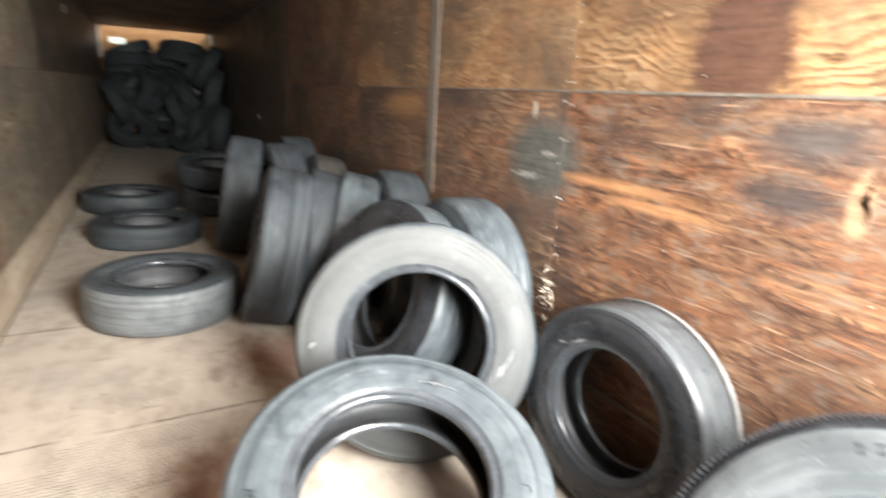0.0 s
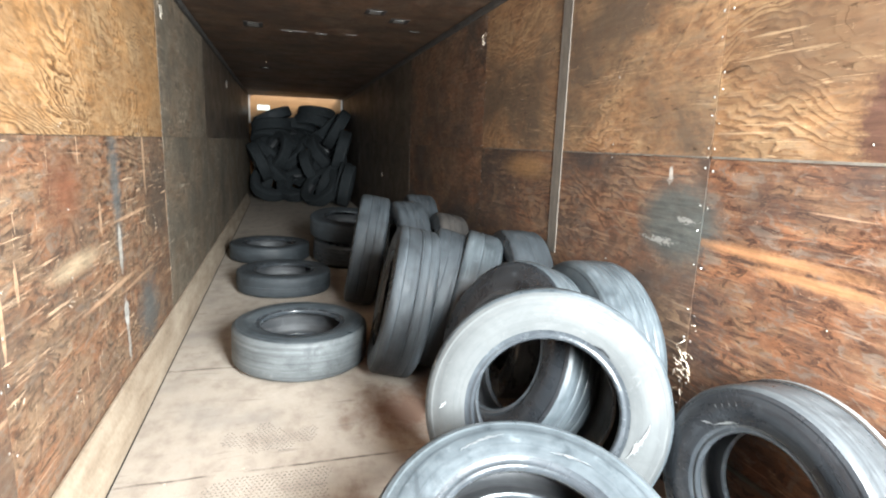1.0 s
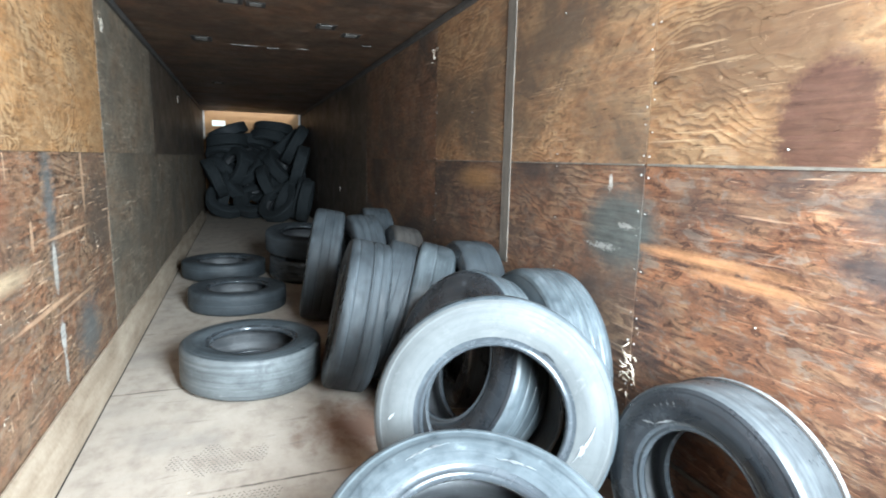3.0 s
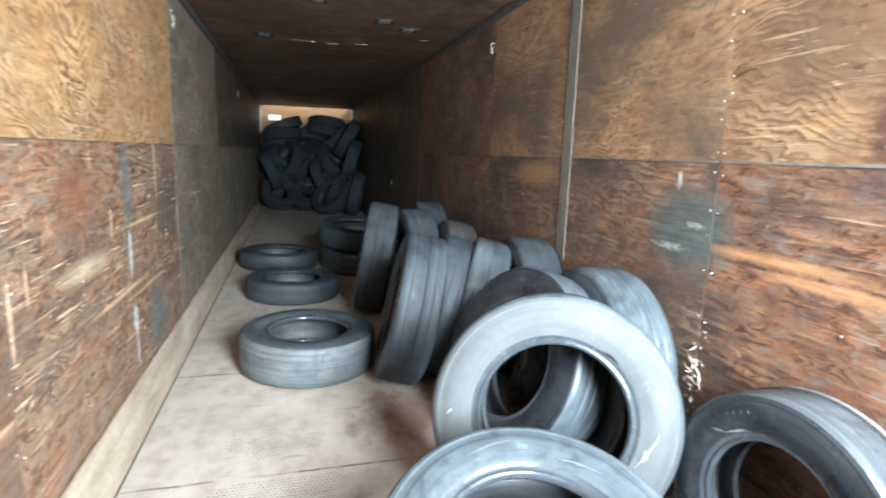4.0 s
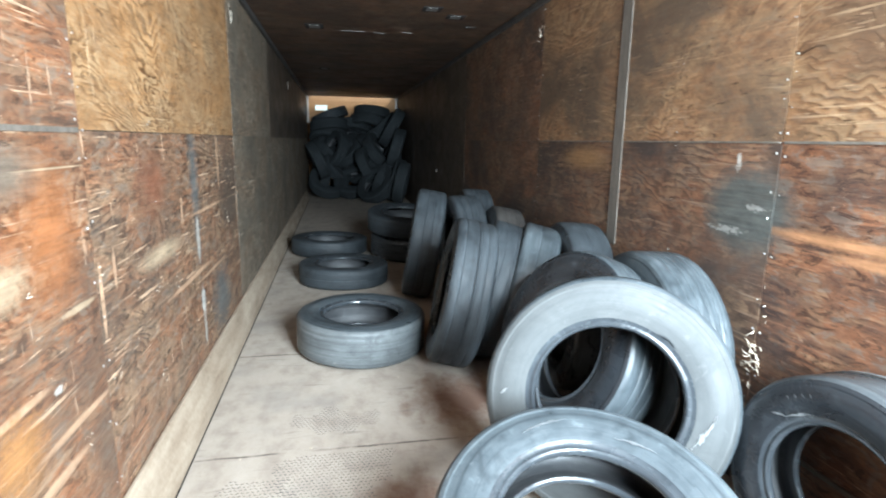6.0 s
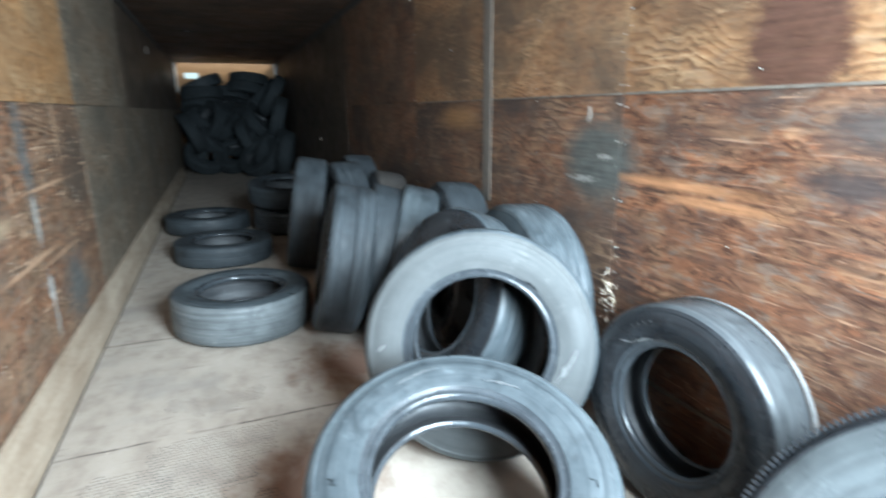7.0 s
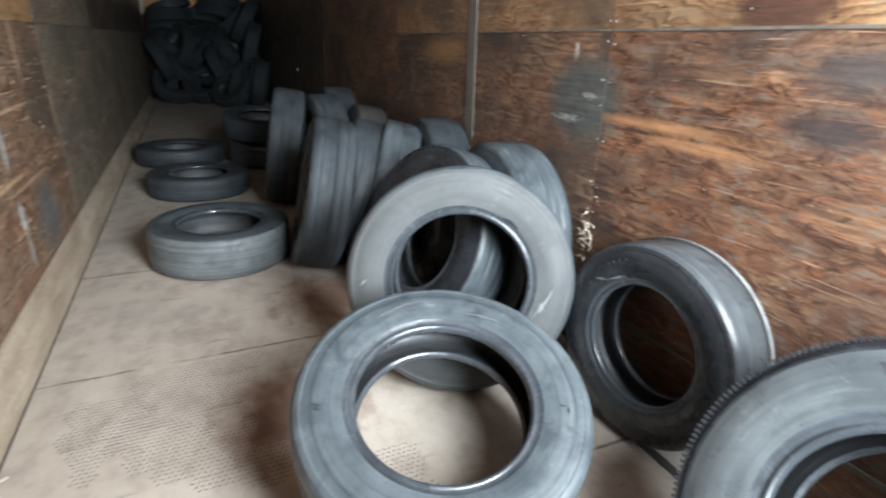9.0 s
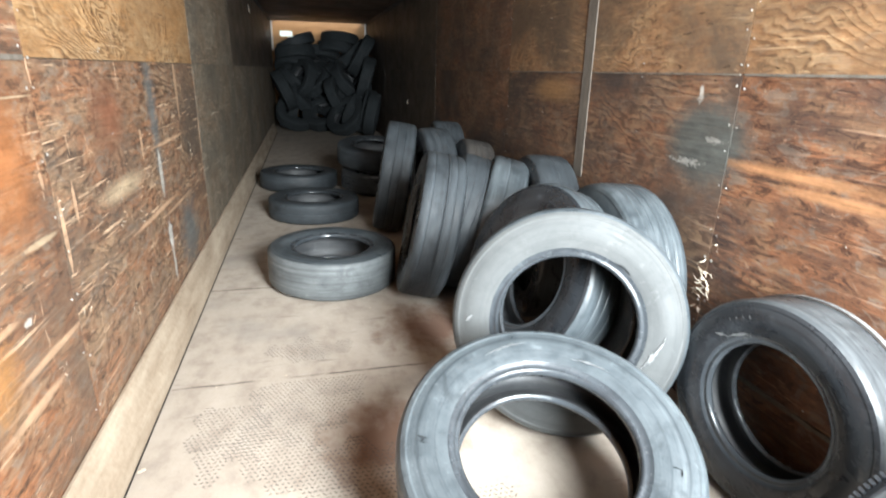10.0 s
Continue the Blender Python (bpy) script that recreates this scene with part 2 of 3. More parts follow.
PLY_FAR_LOW = plywood("plywood_dark_red_brown", (0.050, 0.030, 0.022), (0.130, 0.077, 0.052), (0.31, 0.20, 0.12), (0.066, 0.056, 0.052), 15, 8, 0.25, (0.17, 0.074, 0.038), 0.6, 0.55, 0.35, 0.8, 0.0, [
    GREY_RUB, (2.68, 1.095, 0.070, 0.010, (0.30, 0.29, 0.265), 0.4, 1.3), (2.52, 1.205, 0.05, 0.008, (0.30, 0.29, 0.265), 0.4, 1.3), (2.66, 1.40, 0.016, 0.035, CHALK, 0.2, 0.5), (4.15, 1.36, 0.30, 0.07, (0.30, 0.17, 0.08), 0.5, 0.5)])
PLY_FAR_UP = plywood("plywood_brown_orange", (0.096, 0.056, 0.034), (0.275, 0.160, 0.085), (0.46, 0.31, 0.17), (0.105, 0.080, 0.062), 18, 8, 0.25, (0.22, 0.105, 0.05), 0.55, 0.45, 0.35, 0.75)
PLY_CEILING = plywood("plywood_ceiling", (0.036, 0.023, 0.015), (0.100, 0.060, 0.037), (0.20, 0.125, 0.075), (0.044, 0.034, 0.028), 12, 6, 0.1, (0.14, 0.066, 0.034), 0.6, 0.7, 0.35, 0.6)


def rubber(name, base, dust, amount, gloss=0.48):
    """Dusty black rubber, dust in patches, scuffs round the axle."""
    m = Nodes(name)
    shift = m.add("ShaderNodeCombineXYZ")
    for i in range(3):
        m.put(shift.inputs[i], m.math("MULTIPLY", m.rand, (13.0, 5.0, 9.0)[i]))
    p = m.vmath("ADD", m.obj, shift.outputs[0])
    cloud = m.noise(p, 4.0, 5.0, 0.6)
    fine = m.noise(p, 70.0, 3.0, 0.6)
    rub = m.noise(m.scaled(p, (1, 1, 5)), 9.0, 5.0, 0.65)
    level = m.math("ADD", m.math("MULTIPLY", cloud, 0.7), m.math("MULTIPLY", rub, 0.4))
    col = m.mix(m.ramp(level, (0.34, 0.0), (0.72, amount)), base, dust)
    col = m.mix(m.ramp(rub, (0.64, 0.0), (0.72, 0.5)), col, tuple(min(1, c * 1.5) for c in dust))
    col = m.mix(m.ramp(fine, (0.60, 0.0), (0.70, 0.35)), col, base)
    sep = m.add("ShaderNodeSeparateXYZ")
    m.put(sep.inputs[0], m.obj)
    rad = m.math("SQRT", m.math("ADD", m.math("MULTIPLY", sep.outputs[0], sep.outputs[0]), m.math("MULTIPLY", sep.outputs[1], sep.outputs[1])))
    comb = m.add("ShaderNodeCombineXYZ")
    m.put(comb.inputs[0], rad)
    m.put(comb.inputs[1], sep.outputs[2])
    m.put(comb.inputs[2], m.math("ADD", m.rand, m.math("MULTIPLY", cloud, 0.05)))
    turned = m.noise(comb.outputs[0], 48.0, 5.0, 0.7)
    col = m.mix(m.ramp(turned, (0.50, 0.0), (0.68, 0.65)), col, tuple(c * 0.9 for c in base))
    col = m.mix(m.ramp(turned, (0.30, 0.5), (0.44, 0.0)), col, tuple(min(1, c * 1.25) for c in dust))
    scuff = m.ramp(m.noise(m.scaled(p, (1, 1, 1), shift=(2, 7, 3)), 13.0, 7.0, 0.75, 1.2), (0.62, 0.0), (0.70, 0.35))
    col = m.mix(scuff, col, tuple(min(1, c * 1.4) for c in dust))
    smudge = m.ramp(m.noise(m.scaled(p, (1, 1, 1), shift=(8, 1, 5)), 6.0, 7.0, 0.7, 0.6), (0.54, 0.0), (0.66, 0.6))
    col = m.mix(smudge, col, tuple(c * 0.8 for c in base))
    h = m.math("ADD", m.math("MULTIPLY", fine, 0.4), m.math("ADD", m.math("ADD", rub, scuff), turned))
    wet = m.ramp(m.noise(m.scaled(p, (1, 1, 2), shift=(4, 4, 8)), 7.0, 6.0, 0.7, 0.8), (0.40, 0.14), (0.58, 0.0))
    gl = m.math("SUBTRACT", m.ramp(level, (0.3, gloss - 0.10), (0.75, gloss + 0.18)), wet)
    return m.finish(col, gl, 0, h, 0.0018, 0.45, 0.5)


RUBBER = rubber("rubber_dusty_blue_grey", (0.023, 0.029, 0.034), (0.096, 0.111, 0.120), 0.85, 0.42)
RUBBER_PALE = rubber("rubber_pale_dust", (0.040, 0.043, 0.044), (0.082, 0.085, 0.084), 0.75, 0.72)
RUBBER_DARK = rubber("rubber_dark", (0.020, 0.022, 0.025), (0.066, 0.072, 0.078), 0.6, 0.34)
RUBBER_BROWN = rubber("rubber_brown_dust", (0.021, 0.020, 0.020), (0.058, 0.052, 0.046), 0.8, 0.6)
RUBBER_BLACK = rubber("rubber_black_worn", (0.011, 0.012, 0.014), (0.042, 0.047, 0.053), 0.5, 0.30)
RUBBER_MID = rubber("rubber_grey", (0.050, 0.056, 0.059), (0.118, 0.129, 0.134), 0.75, 0.36)
RUBBER_ROW = rubber("rubber_grey_blue", (0.013, 0.016, 0.019), (0.052, 0.062, 0.070), 0.8, 0.68)
# Heap rubber: dark, low contrast, with the far end's murk in its colour.
RUBBER_HEAP_MURK = rubber("rubber_heap_murk", (0.013, 0.016, 0.018), (0.027, 0.034, 0.038), 0.8, 0.85)
RUBBER_SHINY = rubber("rubber_polished_tread", (0.025, 0.028, 0.031), (0.095, 0.103, 0.108), 0.8, 0.36)
LINER = rubber("rubber_inner_liner", (0.022, 0.024, 0.027), (0.088, 0.088, 0.09), 0.6, 0.5)


BEAD = rubber("rubber_bead", (0.024, 0.027, 0.031), (0.075, 0.085, 0.094), 0.6, 0.24)
RUBBER_DUST = rubber("rubber_pale_blotched_tread", (0.050, 0.056, 0.060), (0.165, 0.178, 0.182), 0.9, 0.55)


def floor_material():
    m = Nodes("dusty_tread_plate")
    big = m.noise(m.pos, 1.6, 6.0, 0.6)
    mid = m.noise(m.scaled(m.pos, (1.5, 1, 1)), 5.0, 6.0, 0.65)
    grit = m.noise(m.pos, 160.0, 3.0, 0.6)
    dust = m.ramp(mid, (0.25, (0.30, 0.250, 0.204)), (0.5, (0.440, 0.378, 0.316)), (0.8, (0.515, 0.455, 0.388)))
    col = m.mix(m.ramp(big, (0.52, 0.0), (0.70, 0.6)), dust, (0.29, 0.265, 0.24))
    # Soft red-brown shade beside the tyres, painted into the floor colour.
    tyre_shade = None
    for cx, cy, r in ((1.47, 3.40, 0.36), (1.06, 2.45, 0.34), (1.30, 4.55, 0.36)):
        d = m.vmath("DISTANCE", m.pos, (cx, cy, 0.0))
        d = m.math("ADD", m.math("DIVIDE", d, r), m.math("MULTIPLY", m.math("SUBTRACT", mid, 0.5), 1.6))
        one = m.ramp(d, (0.35, 0.8), (1.0, 0.0))
        tyre_shade = one if tyre_shade is None else m.math("MAXIMUM", tyre_shade, one)
    col = m.mix(tyre_shade, col, (0.20, 0.105, 0.068))
    streak = m.ramp(m.noise(m.scaled(m.pos, (3, 22, 1), (0, 0, 12)), 1.2, 4.0, 0.6), (0.62, 0.0), (0.70, 0.45))
    col = m.mix(streak, col, (0.19, 0.165, 0.145))
    ysep = m.add("ShaderNodeSeparateXYZ")
    m.put(ysep.inputs[0], m.pos)
    gap = m.ramp(m.noise(m.scaled(m.pos, (2.2, 2.2, 1), shift=(4, 4, 0)), 1.6, 5.0, 0.65), (0.44, 0.0), (0.56, 1.0))
    for y0 in (1.78, 3.00, 4.22, 5.44, 6.66, 7.88):
        d = m.math("ABSOLUTE", m.math("ADD", m.math("SUBTRACT", ysep.outputs[1], y0), m.math("MULTIPLY", m.math("SUBTRACT", mid, 0.5), 0.03)))
        col = m.mix(m.math("MULTIPLY", m.ramp(m.math("MULTIPLY", d, 40.0), (0.10, 0.85), (0.45, 0.0)), gap), col, (0.075, 0.062, 0.052))
    col = m.mix(m.ramp(grit, (0.62, 0.0), (0.74, 0.5)), col, (0.15, 0.12, 0.10))
    h = m.math("ADD", m.math("MULTIPLY", grit, 0.25), mid)
    return m.finish(col, 0.82, 0, h, 0.004, 0.4, 0.25)


FLOOR = floor_material()


def plain_worn(name, a, b, scale, rough, metal=0.0, stretch=(1, 1, 1), depth=0.002):
    m = Nodes(name)
    n = m.noise(m.scaled(m.pos, stretch), scale, 6.0, 0.62)
    f = m.noise(m.pos, scale * 14, 3.0, 0.6)
    col = m.ramp(m.math("ADD", m.math("MULTIPLY", n, 0.75), m.math("MULTIPLY", f, 0.25)), (0.3, a), (0.7, b))
    return m.finish(col, rough, metal, m.math("ADD", n, f), depth, 0.4)


BOARD = plain_worn("pale_dusty_board", (0.22, 0.158, 0.105), (0.48, 0.395, 0.30), 3.0, 0.75, 0, (4, 0.6, 4))
ALU = plain_worn("dull_aluminium", (0.088, 0.073, 0.060), (0.172, 0.148, 0.122), 5.0, 0.8, 0.0, (3, 3, 1))
SEAM_STRIP = plain_worn("dull_grey_strip", (0.09, 0.076, 0.062), (0.21, 0.185, 0.155), 9.0, 0.6, 0.1, (3, 2, 1))
GALV = plain_worn("galvanised_steel", (0.30, 0.29, 0.27), (0.75, 0.74, 0.71), 30.0, 0.3, 0.7)
STEEL = plain_worn("dark_steel", (0.05, 0.05, 0.05), (0.14, 0.13, 0.12), 8.0, 0.55, 0.5)
SKIN = plain_worn("outer_aluminium_skin", (0.10, 0.10, 0.10), (0.16, 0.16, 0.155), 3.0, 0.6, 0.2)
SPLINTER = plain_worn("bare_splintered_wood", (0.44, 0.35, 0.25), (0.74, 0.66, 0.55), 40.0, 0.8)
FRONT_WOOD = plain_worn("front_wall_plywood", (0.31, 0.165, 0.068), (0.45, 0.255, 0.108), 2.0, 0.7, 0, (1, 1, 5))
CORNER_GLOW = plain_worn("corner_daylight_white", (0.42, 0.41, 0.37), (0.72, 0.70, 0.66), 18.0, 0.8)
CRACK = plain_worn("dark_crack", (0.01, 0.008, 0.007), (0.03, 0.022, 0.018), 20.0, 0.9)
PATCH = plain_worn("dull_silver_plate", (0.16, 0.155, 0.145), (0.40, 0.385, 0.36), 12.0, 0.45, 0.5)
GROUND = plain_worn("gravel_yard", (0.20, 0.175, 0.145), (0.34, 0.30, 0.26), 2.0, 0.95)


# ---- helpers for meshes ----
def mesh_of(name, bm, mat, smooth=False):
    me = bpy.data.meshes.new(name)
    bmesh.ops.recalc_face_normals(bm, faces=bm.faces)
    bm.to_mesh(me)
    bm.free()
    me.materials.append(mat)
    if smooth:
        me.polygons.foreach_set("use_smooth", [True] * len(me.polygons))
    return me


def part(name, bm, mat, parent=None, label="", smooth=False):
    ob = new(name, mesh_of(name, bm, mat, smooth))
    ob.parent = parent
    return tagged(ob, label)


def box(bm, x0, y0, z0, x1, y1, z1, bevel=0.0):
    r = bmesh.ops.create_cube(bm, size=1)
    bmesh.ops.transform(bm, matrix=Matrix.Translation(((x0 + x1) / 2, (y0 + y1) / 2, (z0 + z1) / 2)) @ Matrix.Diagonal((x1 - x0, y1 - y0, z1 - z0, 1)), verts=r["verts"])
    if bevel:
        edges = list({e for v in r["verts"] for e in v.link_edges})
        bmesh.ops.bevel(bm, geom=edges, offset=bevel, segments=1, affect="EDGES")
    return bm


def sheet(place, u0, u1, v0, v1, thick, holes=()):
    """A board with rectangular holes. place(u, v, d) gives the point at depth d behind its face."""
    bm = bmesh.new()
    us = sorted({u0, u1, *[min(max(h[i], u0), u1) for h in holes for i in (0, 1)]})
    vs = sorted({v0, v1, *[min(max(h[i], v0), v1) for h in holes for i in (2, 3)]})
    grid = {}

    def vert(i, j, d):
        if (i, j, d) not in grid:
            grid[i, j, d] = bm.verts.new(place(us[i], vs[j], thick * d))
        return grid[i, j, d]

    def solid(i, j):
        if not (0 <= i < len(us) - 1 and 0 <= j < len(vs) - 1):
            return False
        u, v = (us[i] + us[i + 1]) / 2, (vs[j] + vs[j + 1]) / 2
        return not any(h[0] < u < h[1] and h[2] < v < h[3] for h in holes)

    for i in range(len(us) - 1):
        for j in range(len(vs) - 1):
            if not solid(i, j):
                continue
            for d in (0, 1):
                bm.faces.new([vert(i, j, d), vert(i + 1, j, d), vert(i + 1, j + 1, d), vert(i, j + 1, d)])
            for (a, b), (c, e) in (((0, 0), (1, 0)), ((1, 0), (1, 1)), ((1, 1), (0, 1)), ((0, 1), (0, 0))):
                ni, nj = {(0, 0, 1, 0): (i, j - 1), (1, 0, 1, 1): (i + 1, j), (1, 1, 0, 1): (i, j + 1), (0, 1, 0, 0): (i - 1, j)}[a, b, c, e]
                if not solid(ni, nj):
                    bm.faces.new([vert(i + a, j + b, 0), vert(i + c, j + e, 0), vert(i + c, j + e, 1), vert(i + a, j + b, 1)])
    return bm


# ---- the trailer ----
left_at = lambda u, v, d: (-d, u, v)
right_at = lambda u, v, d: (W + d, u, v)
JOINTS_LEFT = [0.0, 2.47, 5.00, 7.42, 9.86, 12.30, 14.60, FAR]
JOINTS_RIGHT = [0.0, 2.44, 5.05, 7.80, 10.25, 12.70, 15.10, FAR]
HOLES_LEFT = [(5.13, 5.25, 2.36, 2.42), (5.17, 5.23, 2.32, 2.37), (10.10, 10.30, 2.27, 2.39)]
HOLES_RIGHT = [(5.085, 5.15, 2.325, 2.385), (5.145, 5.17, 2.34, 2.36), (9.80, 9.93, 0.93, 0.99)]


def wall(name, at, JOINTS, holes, kinds, label):
    skin = part(name, sheet(lambda u, v, d: at(u, v, d + 0.024), 0, FAR + 0.03, -0.05, TOP + 0.02, 0.012, holes), SKIN)
    tagged(skin, label, "wall", "", "structure")
    rng = random.Random(name)
    for i in range(len(JOINTS) - 1):
        for low, z0, z1 in ((True, 0.004, SEAM - 0.0015), (False, SEAM + 0.0015, TOP - 0.004)):
            push = rng.uniform(0, 0.0012)
            mine = [h for h in holes if JOINTS[i] < h[0] < JOINTS[i + 1] and z0 < h[2] < z1]
            p = part("plywood_panel", sheet(lambda u, v, d: at(u, v, d + push), JOINTS[i] + 0.0015, JOINTS[i + 1] - 0.0015, z0, z1, 0.018, mine), kinds(i, low), skin)
    return skin


# The deepest panels take the dimmed plywood: falloff of daylight as colour.
wall_left = wall("wall_left", left_at, JOINTS_LEFT, HOLES_LEFT, lambda i, low: PLY_LEFT_NEAR if i == 0 else (PLY_LEFT if low else PLY_YELLOW) if i == 1 else PLY_DULL if low or i == 2 else PLY_GRIMY_DIM,
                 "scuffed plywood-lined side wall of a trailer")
wall_right = wall("wall_right", right_at, JOINTS_RIGHT, HOLES_RIGHT, lambda i, low: (PLY_RIGHT if i == 0 else PLY_FAR_LOW if i < 3 else PLY_GRIMY_DIM) if low else (PLY_ORANGE if i == 0 else PLY_FAR_UP if i == 1 else PLY_FAR_LOW if i == 2 else PLY_GRIMY_DIM),
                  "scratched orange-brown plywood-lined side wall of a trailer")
HOLE_FAR = [(0.22, 0.54, 2.24, 2.38), (0.06, 0.15, 1.12, 1.32)]
wall_front = part("wall_front", sheet(lambda u, v, d: (u, FAR + d, v), -0.02, W + 0.02, -0.05, TOP + 0.3, 0.02, HOLE_FAR), FRONT_WOOD)
tagged(wall_front, "pale plywood front wall behind the tyre pile", "wall", "", "structure")

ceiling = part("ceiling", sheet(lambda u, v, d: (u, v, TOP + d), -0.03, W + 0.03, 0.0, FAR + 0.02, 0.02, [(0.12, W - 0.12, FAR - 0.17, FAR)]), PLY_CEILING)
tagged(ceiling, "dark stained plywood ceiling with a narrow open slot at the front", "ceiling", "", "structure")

floor = part("floor", box(bmesh.new(), -0.03, -0.05, -0.12, W + 0.03, FAR + 0.02, -0.008), STEEL)
tagged(floor, "dusty steel tread-plate trailer floor", "floor", "", "structure")

# Unseen panel, added to hold back daylight from the left of the opening.
wall_rear = part("wall_rear", box(bmesh.new(), 0.0, -0.06, -0.05, 1.42, -0.01, TOP), PLY_GRIMY_DIM)
tagged(wall_rear, "unseen panel added across the left of the rear opening to block daylight", "door", "", "structure")

ground = part("ground", box(bmesh.new(), -300, -300, -1.5, 300, 300, -1.25), GROUND)
tagged(ground, "gravel yard outside the trailer", "ground", "", "structure")

def prism(profile, y0, y1):
    """A length of board along y with that cross section."""
    bm = bmesh.new()
    ends = [[bm.verts.new((x, y, z)) for x, z in profile] for y in (y0, y1)]
    for k in range(len(profile)):
        n = (k + 1) % len(profile)
        bm.faces.new([ends[0][k], ends[0][n], ends[1][n], ends[1][k]])
    for e in ends:
        bm.faces.new(e)
    return bm


board = part("baseboard", prism(((0.004, 0.0), (0.084, 0.0), (0.086, 0.008), (0.080, 0.062), (0.068, 0.090), (0.022, 0.200), (0.014, 0.206), (0.004, 0.206)), 0.0, 14.2), BOARD)
part("gap", box(bmesh.new(), 0.086, 0.0, 0.0005, 0.092, 14.2, 0.003), CRACK, board)
tagged(board, "pale dusty timber board along the foot of the wall", "baseboard", "", "structure")


# ---- tyres ----
def lathe(rows, seg, rng, wobble):
    bm = bmesh.new()
    ph = rng.uniform(0, 6.28)
    rings = []
    for r, z in rows:
        ring = []
        for k in range(seg):
            a = 2 * math.pi * k / seg
            f = 1 + wobble * math.sin(2 * a + ph)
            ring.append(bm.verts.new((r * f * math.cos(a), r * f * math.sin(a), z + wobble * 0.4 * math.sin(3 * a + ph))))
        rings.append(ring)
    for a, b in zip(rings, rings[1:]):
        for k in range(seg):
            bm.faces.new([a[k], a[(k + 1) % seg], b[(k + 1) % seg], b[k]])
    return bm


def side_profile(bead, lip):
    """Cross section of a sidewall from the shoulder to the bead: shares of the outer radius and of the half width."""
    rows = [(0.962, 0.900), (0.945, 0.925), (0.934, 0.948), (0.928, 0.951), (0.923, 0.944), (0.917, 0.945), (0.87, 0.984), (0.82, 1.0), (0.775, 0.994)]
    q1 = bead + 0.034
    for k in range(1, 9):
        f = k / 8
        q = 0.775 + (q1 - 0.775) * f
        step = 0.010 if k in (5, 6) else 0.0
        rows.append((q, 0.994 + (lip - 0.994) * (0.55 * f ** 2.2 + 0.45 * f) + step))
    return rows


def tyre(label, R, w, m, mats, seed=0, grooves=4, deep=0.005, seg=80, group="", bead=0.585, lips=(0.84, 0.70), dark_rim=False):
    """A tyre about its own z axis: grooved tread, two sidewalls with raised rings, the liner inside."""
    rng = random.Random(seed)
    root = new("tyre")
    tagged(root, label, "tyre", group)
    tread_mat, side_mat = mats
    tw = 0.74 * w
    rows = [(R * 0.962, -0.90 * w), (R * 0.984, -0.83 * w), (R * 0.994, -tw)]
    gw, gd = 0.03 * w, deep
    places = sorted(grooves) if isinstance(grooves, tuple) else [-1 + 2 * (g + 1) / (grooves + 1) for g in range(grooves)]
    for g in places:
        c = g * tw
        rows += [(R, c - gw - 0.004), (R - 0.001, c - gw), (R - gd, c - gw * 0.6), (R - gd, c + gw * 0.6), (R - 0.001, c + gw), (R, c + gw + 0.004)]
    rows += [(R * 0.994, tw), (R * 0.984, 0.83 * w), (R * 0.962, 0.90 * w)]
    wob = rng.uniform(0.003, 0.008)
    part("tread", lathe(rows, seg, random.Random(seed), wob), tread_mat, root, smooth=True)
    b = bead * R
    for s, lip in ((1, lips[0]), (-1, lips[1])):
        half = [(q * R, s * h * w) for q, h in side_profile(bead, lip)]
        if dark_rim:
            part("shoulder", lathe(half[:6], seg, random.Random(seed), wob), tread_mat, root, smooth=True)
            half = half[5:]
        wall_ = part("sidewall", lathe(half[:-2], seg, random.Random(seed), wob), side_mat, root, smooth=True)
        roll = [(b + 0.030 * R, lip + 0.012), (b + 0.022 * R, lip + 0.020), (b + 0.010 * R, lip + 0.012), (b, lip - 0.04), (b - 0.006 * R, lip - 0.11), (b, lip - 0.19), (b + 0.02 * R, lip - 0.21)]
        part("bead", lathe(half[-3:] + [(r, s * h * w) for r, h in roll], seg, random.Random(seed), wob), side_mat if side_mat is RUBBER_HEAP_MURK else BEAD, wall_, smooth=True)
    t0, t1 = lips
    inner = [(b + 0.02 * R, (t0 - 0.21) * w), (b + 0.06 * R, (t0 - 0.12) * w), (0.72 * R, (0.5 * t0 + 0.36) * w), (0.82 * R, 0.86 * w), (0.90 * R, 0.78 * w), (0.935 * R, 0.55 * w), (0.945 * R, 0.25 * w)]
    inner += [(0.945 * R, -0.25 * w), (0.935 * R, -0.55 * w), (0.90 * R, -0.78 * w), (0.82 * R, -0.86 * w), (0.72 * R, -(0.5 * t1 + 0.36) * w), (b + 0.06 * R, -(t1 - 0.12) * w), (b + 0.02 * R, -(t1 - 0.21) * w)]
    part("inner_liner", lathe(inner, seg, random.Random(seed), wob), LINER, root, smooth=True)
    root.matrix_basis = m
    return root


def axle(x, y, z, az, el, spin=0):
    """The pose of a tyre whose axle points along that azimuth and elevation."""
    d = Vector((math.cos(radians(el)) * math.cos(radians(az)), math.cos(radians(el)) * math.sin(radians(az)), math.sin(radians(el))))
    return Matrix.Translation((x, y, z)) @ d.to_track_quat("Z", "Y").to_matrix().to_4x4() @ Matrix.Rotation(radians(spin), 4, "Z")


